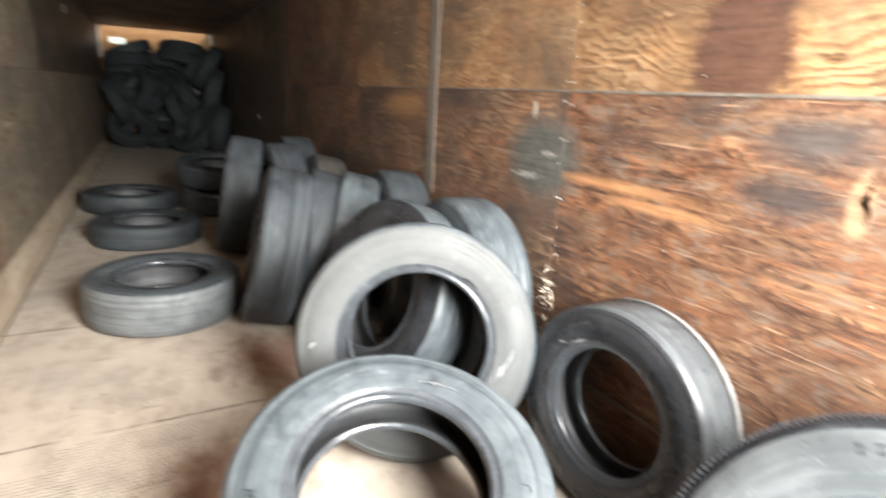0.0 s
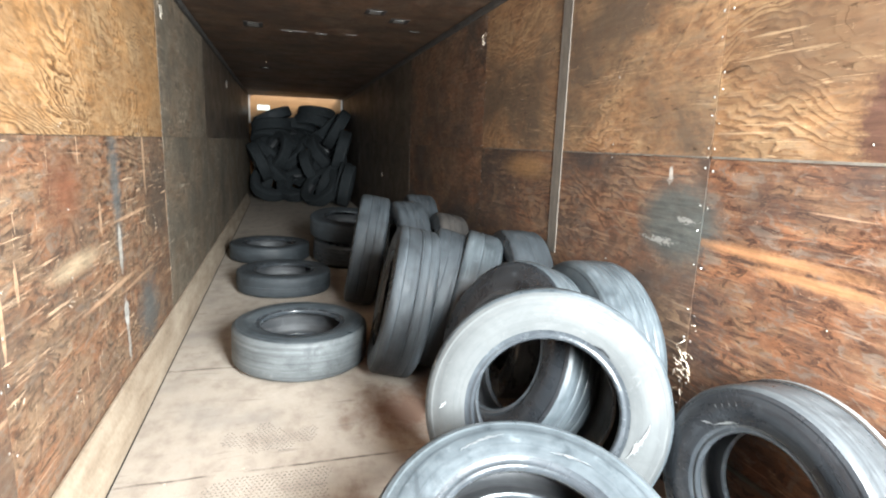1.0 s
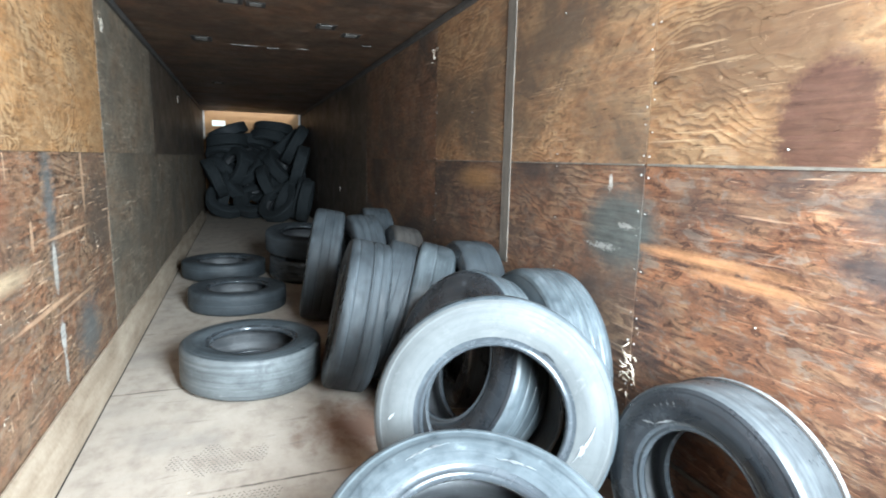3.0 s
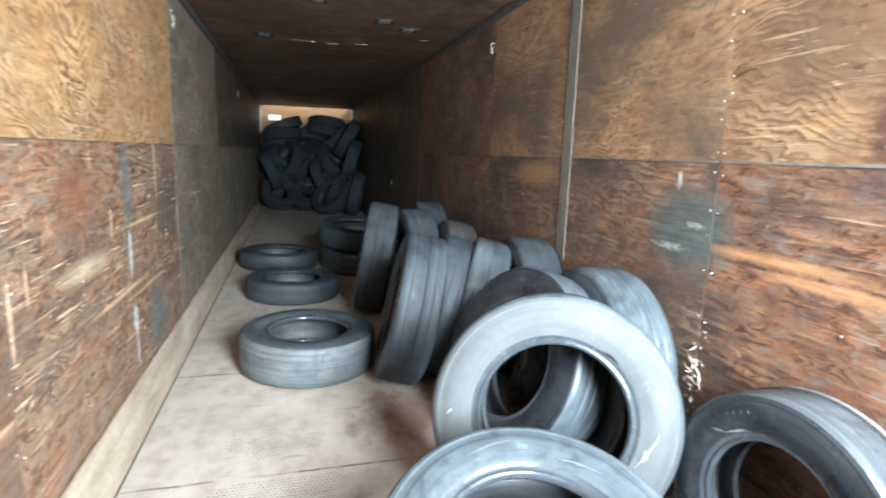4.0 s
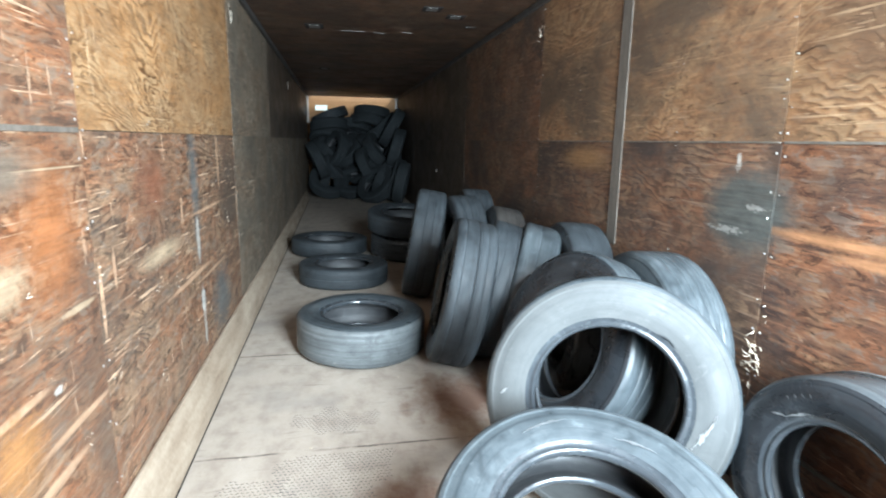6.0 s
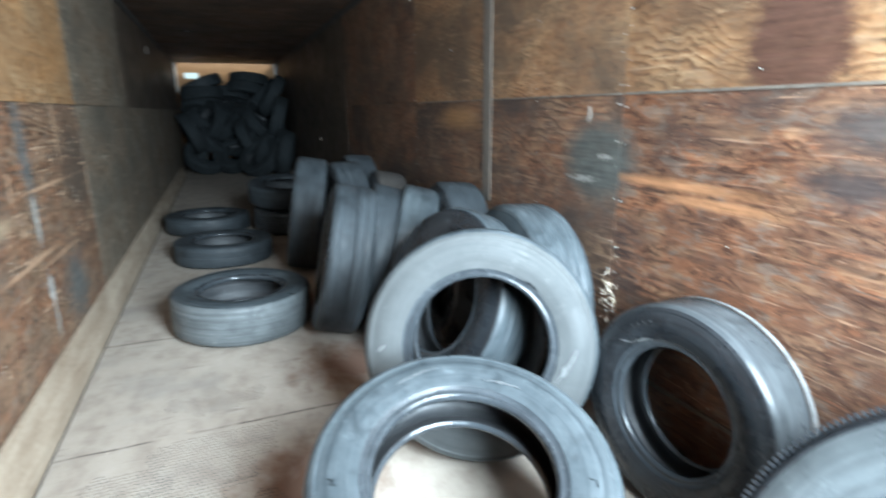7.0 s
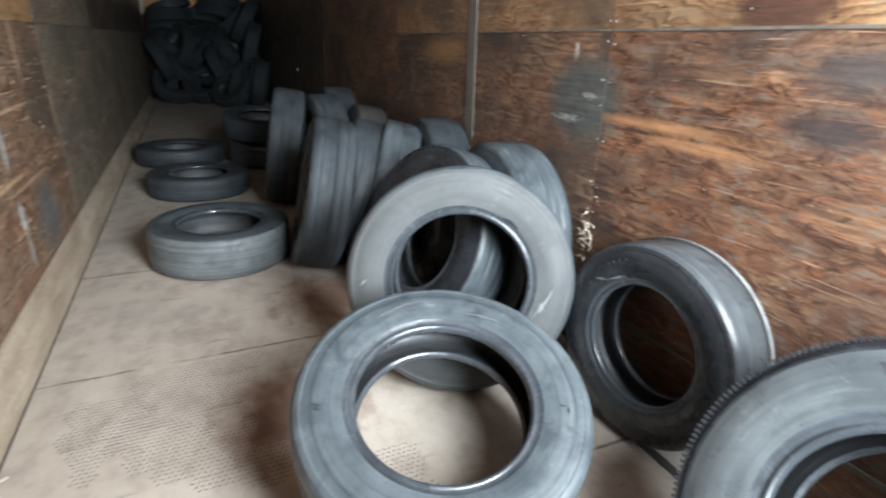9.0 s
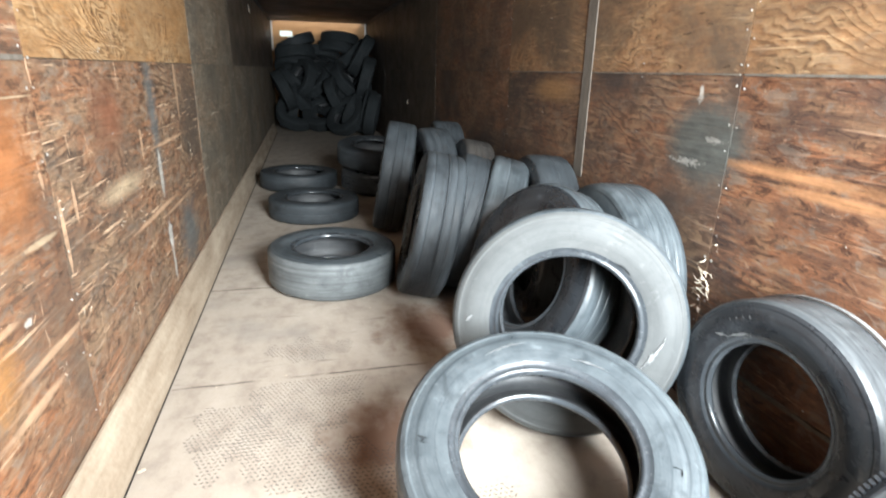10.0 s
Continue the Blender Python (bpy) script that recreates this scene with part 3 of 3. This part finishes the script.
NEAR = "loose tyres on the trailer floor"
TYRES = [
    ("scuffed blue-grey tyre lying tilted on the floor against another tyre", 1.459, 1.843, 0.287, -104.4, 68.8, 0.464, 0.142, (RUBBER, RUBBER)),
    ("pale grey tyre leaning upright with its smooth sidewall dusty", 1.810, 2.440, 0.477, -116.8, 13.3, 0.472, 0.139, (RUBBER, RUBBER_PALE)),
    ("brown-dusted tyre standing behind the pale grey one", 1.913, 2.967, 0.467, -166.1, 21.7, 0.472, 0.135, (RUBBER, RUBBER_BLACK)),
    ("blue-grey ribbed tyre leaning against the plywood wall", 2.261, 2.880, 0.474, -181.6, 2.9, 0.477, 0.134, (RUBBER, RUBBER)),
    ("small black worn tyre leaning against the plywood wall", 2.318, 1.815, 0.392, -174, 4.0, 0.380, 0.112, (RUBBER_SHINY, RUBBER_BLACK)),
    ("large grey tyre with notched tread shoulders leaning on the wall", 2.072, 0.860, 0.443, -177.0, 38.5, 0.458, 0.139, (RUBBER_BLACK, RUBBER_MID)),
    ("grey dusty tyre lying flat on the floor", 0.917, 4.293, 0.145, -13.4, 89, 0.450, 0.138, (RUBBER_DUST, RUBBER)),
    ("grey tyre lying flat on the floor", 0.818, 6.182, 0.108, 6, 89, 0.456, 0.105, (RUBBER_ROW, RUBBER_ROW)),
    ("dark tyre lying flat farther along the floor", 0.651, 7.698, 0.110, 27, 89, 0.489, 0.106, (RUBBER_ROW, RUBBER_ROW)),
    ("dark tyre standing on its tread and leaning sideways", 1.549, 3.927, 0.487, 171.1, 12.1, 0.482, 0.139, (RUBBER_ROW, RUBBER_DARK)),
    ("dark grooved tyre leaning sideways in a row", 1.79, 4.03, 0.475, 166, 17, 0.46, 0.130, (RUBBER_ROW, RUBBER_DARK)),
    ("dusty worn tyre leaning sideways in a row", 2.00, 3.95, 0.470, 161, 14, 0.46, 0.130, (RUBBER, RUBBER_DARK)),
    ("dark tyre standing against the wall", 2.285, 3.84, 0.478, 174, 3, 0.468, 0.135, (RUBBER_ROW, RUBBER_DARK)),
    ("dark tyre standing behind the leaning row", 2.08, 4.90, 0.465, 175, 10, 0.46, 0.130, (RUBBER_BROWN, RUBBER_DARK)),
    ("dark tyre standing on its tread", 1.555, 5.509, 0.513, 171, 9.3, 0.502, 0.141, (RUBBER_ROW, RUBBER_DARK)),
    ("dark tyre standing in a group of three", 1.879, 5.300, 0.494, 180.1, 0.0, 0.490, 0.140, (RUBBER_ROW, RUBBER_DARK)),
    ("grooved tyre standing in a group of three", 2.075, 5.693, 0.503, 174.9, 2.4, 0.50, 0.140, (RUBBER_ROW, RUBBER_DARK)),
    ("tyre lying across another dark tyre", 1.60, 7.30, 0.475, -80, 82, 0.47, 0.12, (RUBBER_ROW, RUBBER_ROW)),
    ("black tyre lying under another tyre", 1.63, 7.32, 0.165, -60, 86, 0.46, 0.14, (RUBBER_DARK, RUBBER_DARK)),
    # Added tyre, mostly hidden; it darkens the view through the tyre holes.
    ("hidden dark tyre added to darken the gap between the leaning tyres and the wall", 2.14, 3.46, 0.38, 172, 6, 0.375, 0.115, (RUBBER_DARK, RUBBER_DARK)),
]
for i, (label, x, y, z, az, el, R, w, mats) in enumerate(TYRES):
    tyre(label, R, w, axle(x, y, z, az, el, i * 47), mats, seed=i + 3, group=NEAR, grooves=(3, 2, 3, 4, 0, 4, 0, 1, 0, (-0.62, -0.2, -0.05, 0.72), (-0.3, 0.4), (0.1,), 1)[i % 13], deep=(0.004, 0.003, 0.0045)[i % 3],
         lips={0: (0.84, 0.40), 4: (0.80, 0.55), 5: (0.86, 0.52)}.get(i, (0.84, 0.62)), dark_rim=i == 5, bead=0.54 if i == 5 else 0.585)


# the heap at the front wall
PILE = "heap of tyres at the front wall"
pile_kinds = [tyre("dark dusty tyre in a heap against the front wall", r, w, axle(0.6 + 0.6 * k, 15.7, r + 0.01, 90, 2), (mat, mat), seed=70 + k, group=PILE, seg=48)
              for k, (r, w, mat) in enumerate(((0.50, 0.14, RUBBER_HEAP_MURK), (0.48, 0.13, RUBBER_HEAP_MURK), (0.51, 0.14, RUBBER_HEAP_MURK)))]
tyre("grey dusty tyre lying tilted on top of a heap", 0.48, 0.13, axle(0.62, 15.40, 2.05, 172, 68, 20), (RUBBER_ROW, RUBBER_ROW), seed=80, group=PILE, seg=48)
HEAP = [  # x, y, z, azimuth and elevation of the axle, kind
    (0.56, 14.50, 0.405, -75, 48, 0), (1.18, 14.40, 0.39, -115, 52, 0), (1.92, 13.9, 0.47, 155, 22, 1), (2.17, 13.5, 0.505, 172, 14, 2),
    (0.34, 15.0, 0.50, 200, 10, 1), (0.82, 14.92, 0.78, -35, 32, 2), (1.42, 14.85, 0.72, -155, 30, 1), (2.03, 14.6, 0.75, -165, 28, 2),
    (0.47, 15.1, 1.02, 20, 40, 1), (1.02, 15.1, 1.15, -140, 42, 0), (1.62, 15.05, 1.12, 10, 35, 2), (2.12, 15.0, 1.20, 185, 24, 1),
    (0.58, 15.4, 1.45, 70, 62, 2), (1.20, 15.35, 1.50, -60, 44, 1), (1.85, 15.35, 1.48, 150, 52, 2), (0.60, 15.30, 1.74, 110, 78, 0),
    (1.62, 15.4, 1.80, 60, 66, 2), (1.72, 15.50, 2.10, 60, 80, 1), (1.98, 15.3, 1.72, 175, 46, 2),
    (0.55, 15.7, 1.2, 90, 60, 1), (1.2, 15.75, 0.9, 90, 30, 2), (1.2, 15.64, 1.72, 80, 72, 2), (1.97, 15.75, 0.6, 90, 15, 1),
    (1.55, 14.25, 0.80, -20, 25, 1), (2.22, 13.0, 0.49, 168, 12, 1), (1.70, 13.55, 0.40, -140, 40, 2), (2.20, 13.9, 1.22, 172, 16, 0), (2.15, 14.5, 1.72, 176, 30, 2), (0.30, 14.35, 0.92, 8, 24, 1), (0.72, 14.75, 1.18, -150, 20, 1), (1.85, 14.7, 1.15, -30, 38, 2),
]
for i, (x, y, z, az, el, k) in enumerate(HEAP):
    copy_thing(pile_kinds[k], axle(x, y, 1.03 * z, az, el, i * 61))


# ---- floor plates with raised lugs ----
EDGES = [0.0, 0.56] + [1.78 + 1.22 * k for k in range(11)] + [FAR]
for a, b in zip(EDGES, EDGES[1:]):
    part("floor_plate", box(bmesh.new(), 0.0, a + 0.0006, -0.008, W, b - 0.0006, 0.0), FLOOR, floor)


def lugs(x0, x1, y0, y1, thr, seed):
    """Raised lugs of the tread plate where the dust is worn off."""
    rng = random.Random(seed)
    verts, faces = [], []
    step = 0.021
    for j in range(int((y1 - y0) / step)):
        for i in range(int((x1 - x0) / step)):
            x, y = x0 + (i + 0.5 * (j % 2)) * step, y0 + j * step
            edge = min(x - x0, x1 - x, y - y0, y1 - y) / 0.16
            if noise.noise((x * 2.1 + seed, y * 2.1, 3.0)) + 0.4 * noise.noise((x * 9, y * 9, 1.0)) < thr + 0.6 * max(0.0, 1.0 - edge):
                continue
            a = radians(32 if (i + j) % 2 else -32) + rng.uniform(-0.08, 0.08)
            c, s = math.cos(a), math.sin(a)
            n = len(verts)
            h = 0.0024 * rng.uniform(0.6, 1.1)
            for lx, ly, z in ((-0.009, 0, 0.0002), (0, -0.003, 0.0002), (0.009, 0, 0.0002), (0, 0.003, 0.0002), (-0.005, 0, h), (0.005, 0, h)):
                verts.append((x + lx * c - ly * s, y + lx * s + ly * c, z))
            faces += [(n, n + 1, n + 5, n + 4), (n + 1, n + 2, n + 5), (n + 2, n + 3, n + 5), (n + 3, n, n + 4, n + 5), (n, n + 4, n + 1)][:4]
    me = bpy.data.meshes.new("tread_lugs")
    me.from_pydata(verts, [], faces)
    me.materials.append(LUG)
    ob = new("tread_lugs", me)
    ob.parent = floor
    return tagged(ob, "", "", "", "stuff")


# Worn steel, darkened to carry the shaded sides of the lugs.
LUG = plain_worn("worn_shaded_lug_steel", (0.08, 0.07, 0.062), (0.22, 0.19, 0.165), 12.0, 0.55, 0.2)
lugs(0.15, 1.10, 0.9, 2.95, 0.15, 4)
lugs(1.10, 1.52, 1.56, 2.12, -0.35, 7)
lugs(0.40, 1.10, 2.05, 2.99, -0.35, 5)
lugs(0.42, 1.08, 3.06, 3.44, -0.1, 9)

for k, (x, y, r, turn) in enumerate(((0.112, 2.44, 0.011, 30), (0.30, 2.98, 0.006, 75), (0.62, 3.02, 0.007, 10), (1.12, 3.74, 0.006, 50))):
    chip_bm = bmesh.new()
    bmesh.ops.create_icosphere(chip_bm, subdivisions=1, radius=r)
    cr = random.Random(k)
    for v in chip_bm.verts:
        v.co = (v.co.x * 1.7 * cr.uniform(0.7, 1.2), v.co.y * cr.uniform(0.6, 1.1), (v.co.z + r) * 0.35)
    chip_ob = part("wood_chip", chip_bm, SPLINTER)
    chip_ob.matrix_basis = pose(x, y, 0.0005, 0, 0, turn)
    tagged(chip_ob, "small pale splintered wood chip on the dusty floor", "wood chip", "wood chips")
strip = part("floor_strip", box(bmesh.new(), 2.235, 0.3, 0.001, 2.27, 2.6, 0.012, 0.003), STEEL)
tagged(strip, "dark steel strip lying along the floor by the wall", "strip")
scuff = part("trim", box(bmesh.new(), W - 0.012, 0.05, 0.282, W + 0.001, 9.0, 0.300, 0.003), ALU)
tagged(scuff, "thin metal edging along the lower wall", "trim", "", "structure")

# ---- wall fittings ----
for y0, y1, z0, z1 in ((0.03, 2.43, SEAM - 0.005, SEAM + 0.005), (2.45, 5.0, SEAM - 0.004, SEAM + 0.004)):
    seam = part("trim", box(bmesh.new(), W - 0.003, y0, z0, W + 0.001, y1, z1, 0.001), SEAM_STRIP)
    tagged(seam, "thin dull grey strip over the plywood seam", "trim", "", "structure")
seam = part("trim", box(bmesh.new(), -0.001, 0.03, SEAM - 0.008, 0.003, 2.46, SEAM + 0.008, 0.001), SEAM_STRIP)
tagged(seam, "thin dull grey strip over the plywood seam", "trim", "", "structure")
post = part("trim", box(bmesh.new(), W - 0.004, 3.645, 0.84, W + 0.001, 3.755, TOP - 0.01, 0.001), ALU)
tagged(post, "pale metal cover strip over a plywood joint", "trim", "", "structure")
for x0, x1 in ((0.0, 0.035), (W - 0.035, W)):
    t_ = part("trim", box(bmesh.new(), x0, 0.0, TOP - 0.055, x1, FAR - 0.5, TOP - 0.004, 0.006), STEEL)
    tagged(t_, "dull metal angle along the ceiling corner", "trim", "", "structure")
# White strips stand for daylight showing through the front corner gaps.
for x0, x1 in ((0.0, 0.045), (W - 0.045, W)):
    t_ = part("trim", box(bmesh.new(), x0, FAR - 0.03, 1.9, x1, FAR - 0.002, TOP, 0.004), CORNER_GLOW)
    tagged(t_, "white upright strip standing for daylight in the corner gap of the front wall", "trim", "", "structure")


def dome(r, h):
    bm = bmesh.new()
    bmesh.ops.create_cone(bm, segments=8, radius1=r, radius2=r * 0.55, depth=h, cap_ends=True)
    return bm


NAIL = mesh_of("nail_head", dome(0.0038, 0.0025), GALV)


def nail(side, y, z, size=1.0):
    ob = new("nail_head", NAIL)
    x = 0.0 if side is wall_left else W
    ob.matrix_basis = pose(x + (0.001 if side is wall_left else -0.001), y, z, 0, 90 if side is wall_left else -90, 0) @ Matrix.Diagonal((size, size, 1, 1))
    ob.parent = side


rng = random.Random(5)
for side, ys in ((wall_right, (2.44, 5.05, 7.8)), (wall_left, (2.47, 5.00, 7.42))):
    for y in ys:
        z = 0.30
        while z < 2.55:
            for dy in (-0.02, 0.02):
                if rng.random() < 0.82:
                    nail(side, y + dy + rng.uniform(-0.004, 0.004), z + rng.uniform(-0.02, 0.02), rng.uniform(0.8, 1.6))
            z += rng.choice((0.10, 0.13, 0.20))
for side in (wall_right, wall_left):
    for y in (1.22, 1.84, 3.1, 4.3):
        for z in (0.35, 0.62, 0.95, 1.22, 1.49, 1.54, 1.85, 2.2, 2.5):
            if rng.random() < 0.7:
                nail(side, y + rng.uniform(-0.02, 0.02), z + rng.uniform(-0.04, 0.04), rng.uniform(0.7, 1.2))


def crack_mesh(place, y, z, height, seed):
    """A jagged split in the board, thin at both ends and wide in the middle, with short side tears."""
    r = random.Random(seed)
    bm = bmesh.new()
    n = 16
    rows = []
    for i in range(n + 1):
        s = i / n
        half = 0.0009 + 0.0062 * math.exp(-((s - 0.45) / 0.2) ** 2) + r.uniform(0, 0.0016)
        mid = y + 0.018 * (s - 0.5) * (s > 0.5) - 0.006 * math.sin(s * 9.0) + r.uniform(-0.003, 0.003)
        v = z + height * (s - 0.5)
        rows.append([bm.verts.new(place(mid + k * half, v, -0.0016)) for k in (-1, 1)])
    for a, b in zip(rows, rows[1:]):
        bm.faces.new((a[0], a[1], b[1], b[0]))
    for s, length, rise in ((0.55, 0.014, 0.012), (0.75, 0.011, 0.010), (0.42, 0.010, -0.004)):
        v = z + height * (s - 0.5)
        bm.faces.new([bm.verts.new(place(y + a, v + b, -0.0018)) for a, b in ((-0.002, -0.004), (length, rise), (-0.002, 0.004))])
    bmesh.ops.solidify(bm, geom=bm.faces[:], thickness=0.001)
    bmesh.ops.recalc_face_normals(bm, faces=bm.faces[:])
    return bm


smear_bm = crack_mesh(right_at, 1.296, 1.229, 0.122, 4)
part("crack", smear_bm, CRACK, wall_right)


def splinters(side, y, z, n, size, seed):
    """A burst of torn wood fibres sticking out of the wall."""
    r = random.Random(seed)
    bm = bmesh.new()
    inward = -1 if side is wall_right else 1
    x = W if side is wall_right else 0.0
    for _ in range(n):
        base = Vector((x - inward * 0.004, y + r.gauss(0, 0.022), z + r.gauss(0, 0.035)))
        way = Vector((inward * r.uniform(0.15, 1), r.gauss(0, 0.7), r.gauss(0.1, 0.7))).normalized()
        tip = base + way * size * r.uniform(0.4, 1.2)
        bend = base.lerp(tip, 0.55) + Vector((0, r.uniform(-0.01, 0.01), r.uniform(-0.01, 0.01)))
        t = r.uniform(0.0012, 0.004)
        off = way.cross(Vector((0.3, 0.5, 0.8))).normalized() * t
        off2 = way.cross(off).normalized() * t
        q = [bm.verts.new(base + off), bm.verts.new(base - off), bm.verts.new(base + off2), bm.verts.new(bend + off * 0.7), bm.verts.new(bend - off * 0.7), bm.verts.new(bend + off2 * 0.7), bm.verts.new(tip)]
        for f in ((0, 1, 4, 3), (1, 2, 5, 4), (2, 0, 3, 5), (3, 4, 6), (4, 5, 6), (5, 3, 6)):
            bm.faces.new([q[k] for k in f])
    return part("splinters", bm, SPLINTER, side)


splinters(wall_right, 2.447, 0.585, 34, 0.048, 3)
splinters(wall_right, 2.447, 0.50, 6, 0.04, 4)
splinters(wall_right, 2.435, 0.82, 7, 0.018, 5)
for k, (y, z) in enumerate(((3.0, 0.42), (3.3, 0.75), (2.55, 0.65), (2.52, 1.0), (3.05, 0.86), (4.6, 0.9), (2.3, 0.55), (2.1, 1.1))):
    splinters(wall_left, y, z, 4, 0.018, 20 + k)

for side, y, z, n in ((wall_right, 5.12, 2.355, 12), (wall_left, 5.19, 2.37, 14)):
    splinters(side, y, z, n, 0.035, 60 + n)

# ---- ceiling ----
for k, (x, y, a, b) in enumerate(((0.86, 5.17, 0.12, 0.10), (1.04, 5.20, 0.10, 0.09), (0.57, 6.72, 0.13, 0.16), (1.64, 5.68, 0.12, 0.12), (1.91, 5.94, 0.12, 0.12), (0.60, 10.2, 0.12, 0.1))):
    frame_bm = box(bmesh.new(), x - 0.72 * a, y - 0.78 * b, TOP - 0.004, x + 0.72 * a, y + 0.78 * b, TOP - 0.001)
    lamp = part("ceiling_patch", frame_bm, CRACK)
    tagged(lamp, "square dark metal patch with a dull silver plate on the ceiling", "metal patch", "ceiling patches")
    part("plate", box(bmesh.new(), x - a * 0.42, y - b * 0.5, TOP - 0.006, x + a * 0.42, y + b * 0.5, TOP - 0.003, 0.001), PATCH, lamp)
for k, (x0, x1) in enumerate(((0.84, 1.10), (1.20, 1.32), (1.50, 1.62), (2.10, 2.20))):
    s_ = part("ceiling_strip", box(bmesh.new(), x0, (6.87, 6.89, 6.80, 6.33)[k], TOP - 0.004, x1, (6.89, 6.93, 6.815, 6.35)[k], TOP - 0.001, 0.001), PATCH)
    tagged(s_, "short bent silver strip on the ceiling", "metal strip", "ceiling strips")

# ---- notched shoulders and worn lettering on the nearest tyre ----
big = bpy.data.objects["tyre.005"]
R, w = 0.458, 0.139
for s in (1, -1):
    bm = bmesh.new()
    for k in range(196):
        a = 2 * math.pi * k / 196
        m_ = Matrix.Rotation(a, 4, "Z")
        r_ = bmesh.ops.create_cube(bm, size=1)
        bmesh.ops.transform(bm, matrix=m_ @ Matrix.Translation((R - 0.0098, 0, s * 0.83 * w)) @ Matrix.Diagonal((0.013, 0.0085, 0.024, 1)), verts=r_["verts"])
    tagged(part("shoulder_tread", bm, RUBBER_BLACK, big), "", "", "", "stuff")
for k in range(5):
    a = radians(-113.5 - 5.2 * k)
    bm = bmesh.new()
    box(bm, -0.014, -0.009, -0.003, 0.014, 0.009, 0.0015, 0.001)
    b_ = part("raised_mark", bm, RUBBER_DARK, big)
    b_.matrix_basis = Matrix.Rotation(a, 4, "Z") @ Matrix.Translation((0.818 * R, 0, 1.0 * w)) 

# peeling pale edge on the small worn tyre
worn = bpy.data.objects["tyre.004"]
PEEL = plain_worn("frayed_pale_rubber", (0.05, 0.052, 0.054), (0.19, 0.19, 0.187), 22.0, 0.6)
part("split", lathe([(0.3795, -0.058), (0.3835, -0.060), (0.3835, -0.067), (0.3795, -0.069)], 80, random.Random(7), 0.004), CRACK, worn, "dark split beside the frayed edge", True)
part("peeling_edge", lathe([(0.377, -0.070), (0.382, -0.073), (0.384, -0.085), (0.376, -0.097), (0.368, -0.100)], 80, random.Random(7), 0.004), PEEL, worn, "pale frayed rubber edge", True)


# ---- scrapes, a painted highlight and moulded marks on the nearest tyres ----
SCUFF = plain_worn("grey_scuff", (0.12, 0.125, 0.13), (0.22, 0.23, 0.235), 30.0, 0.6)
SCRAPE_GLINT = plain_worn("pale_scrape_glint", (0.20, 0.205, 0.205), (0.42, 0.43, 0.43), 30.0, 0.55)


def side_height(q, w):
    """Height of a sidewall above the middle plane at q, a share of the outer radius."""
    table = sorted(side_profile(0.585, 0.84))
    for (q0, h0), (q1, h1) in zip(table, table[1:]):
        if q <= q1:
            return w * (h0 + (h1 - h0) * max(0.0, q - q0) / (q1 - q0))
    return 0.92 * w


def scrape(on, R, w, a0, r0, a1, r1, width, mat, name="scrape", n=14, seed=1):
    """A ragged mark drawn over a sidewall from one angle and radius to another."""
    rg = random.Random(seed)
    bm = bmesh.new()
    rows = []
    for k in range(n + 1):
        f = k / n
        a, r = radians(a0 + (a1 - a0) * f), r0 + (r1 - r0) * f + rg.uniform(-0.002, 0.002)
        half = width * math.sin(math.pi * min(max(f, 0.06), 0.94)) * rg.uniform(0.5, 1.2) / 2
        way = Vector((math.cos(a), math.sin(a), 0))
        side = (way * (r1 - r0) + Vector((-math.sin(a), math.cos(a), 0)) * r0 * radians(a1 - a0)).normalized()
        across = Vector((-side.y, side.x, 0))
        row = []
        for s_ in (-1, 1):
            q = way * r + across * half * s_
            row.append(bm.verts.new((q.x, q.y, side_height(math.hypot(q.x, q.y) / R, w) + 0.004)))
        rows.append(row)
    for p, q in zip(rows, rows[1:]):
        bm.faces.new([p[0], p[1], q[1], q[0]])
    bmesh.ops.solidify(bm, geom=bm.faces[:], thickness=0.003)
    return part(name, bm, mat, on)


flat = bpy.data.objects["tyre"]
pale = bpy.data.objects["tyre.001"]
for k, (a0, r0, a1, r1, wd) in enumerate(((-180, 0.398, -179, 0.372, 0.005), (-179, 0.372, -177, 0.388, 0.005), (-177, 0.388, -176.5, 0.362, 0.005))):
    scrape(flat, 0.464, 0.142, a0, r0, a1, r1, wd, RUBBER_DARK, "raised_mark", 6, k)
for k, (a0, r0, a1, r1, wd) in enumerate(((-13, 0.352, -13.5, 0.378, 0.005), (-13.5, 0.378, -17, 0.380, 0.005))):
    scrape(flat, 0.464, 0.142, a0, r0, a1, r1, wd, RUBBER_DARK, "raised_mark", 6, 10 + k)
scrape(flat, 0.464, 0.142, 120, 0.36, 95, 0.375, 0.012, SCUFF, seed=21)
scrape(flat, 0.464, 0.142, 70, 0.33, 48, 0.345, 0.010, SCUFF, seed=22)
scrape(pale, 0.472, 0.139, -71, 0.325, -47, 0.375, 0.012, SCRAPE_GLINT, seed=23)
scrape(pale, 0.472, 0.139, -66, 0.345, -58, 0.340, 0.018, SCRAPE_GLINT, seed=24)
# Pale mark painted for the highlight on the left of the sidewall.
scrape(pale, 0.472, 0.139, 137, 0.405, 133, 0.380, 0.012, SCRAPE_GLINT, seed=25)
scrape(pale, 0.472, 0.139, 12, 0.315, -2, 0.318, 0.010, RUBBER_DARK, seed=26)
scrape(worn, 0.380, 0.112, -46, 0.292, -54, 0.261, 0.008, SCRAPE_GLINT, seed=27)
scrape(worn, 0.380, 0.112, -54, 0.261, -76, 0.255, 0.008, SCRAPE_GLINT, seed=28)
for k in range(4):
    scrape(worn, 0.380, 0.112, -62 - 5 * k, 0.321, -62.5 - 5 * k, 0.308, 0.004, SCRAPE_GLINT, seed=30 + k)
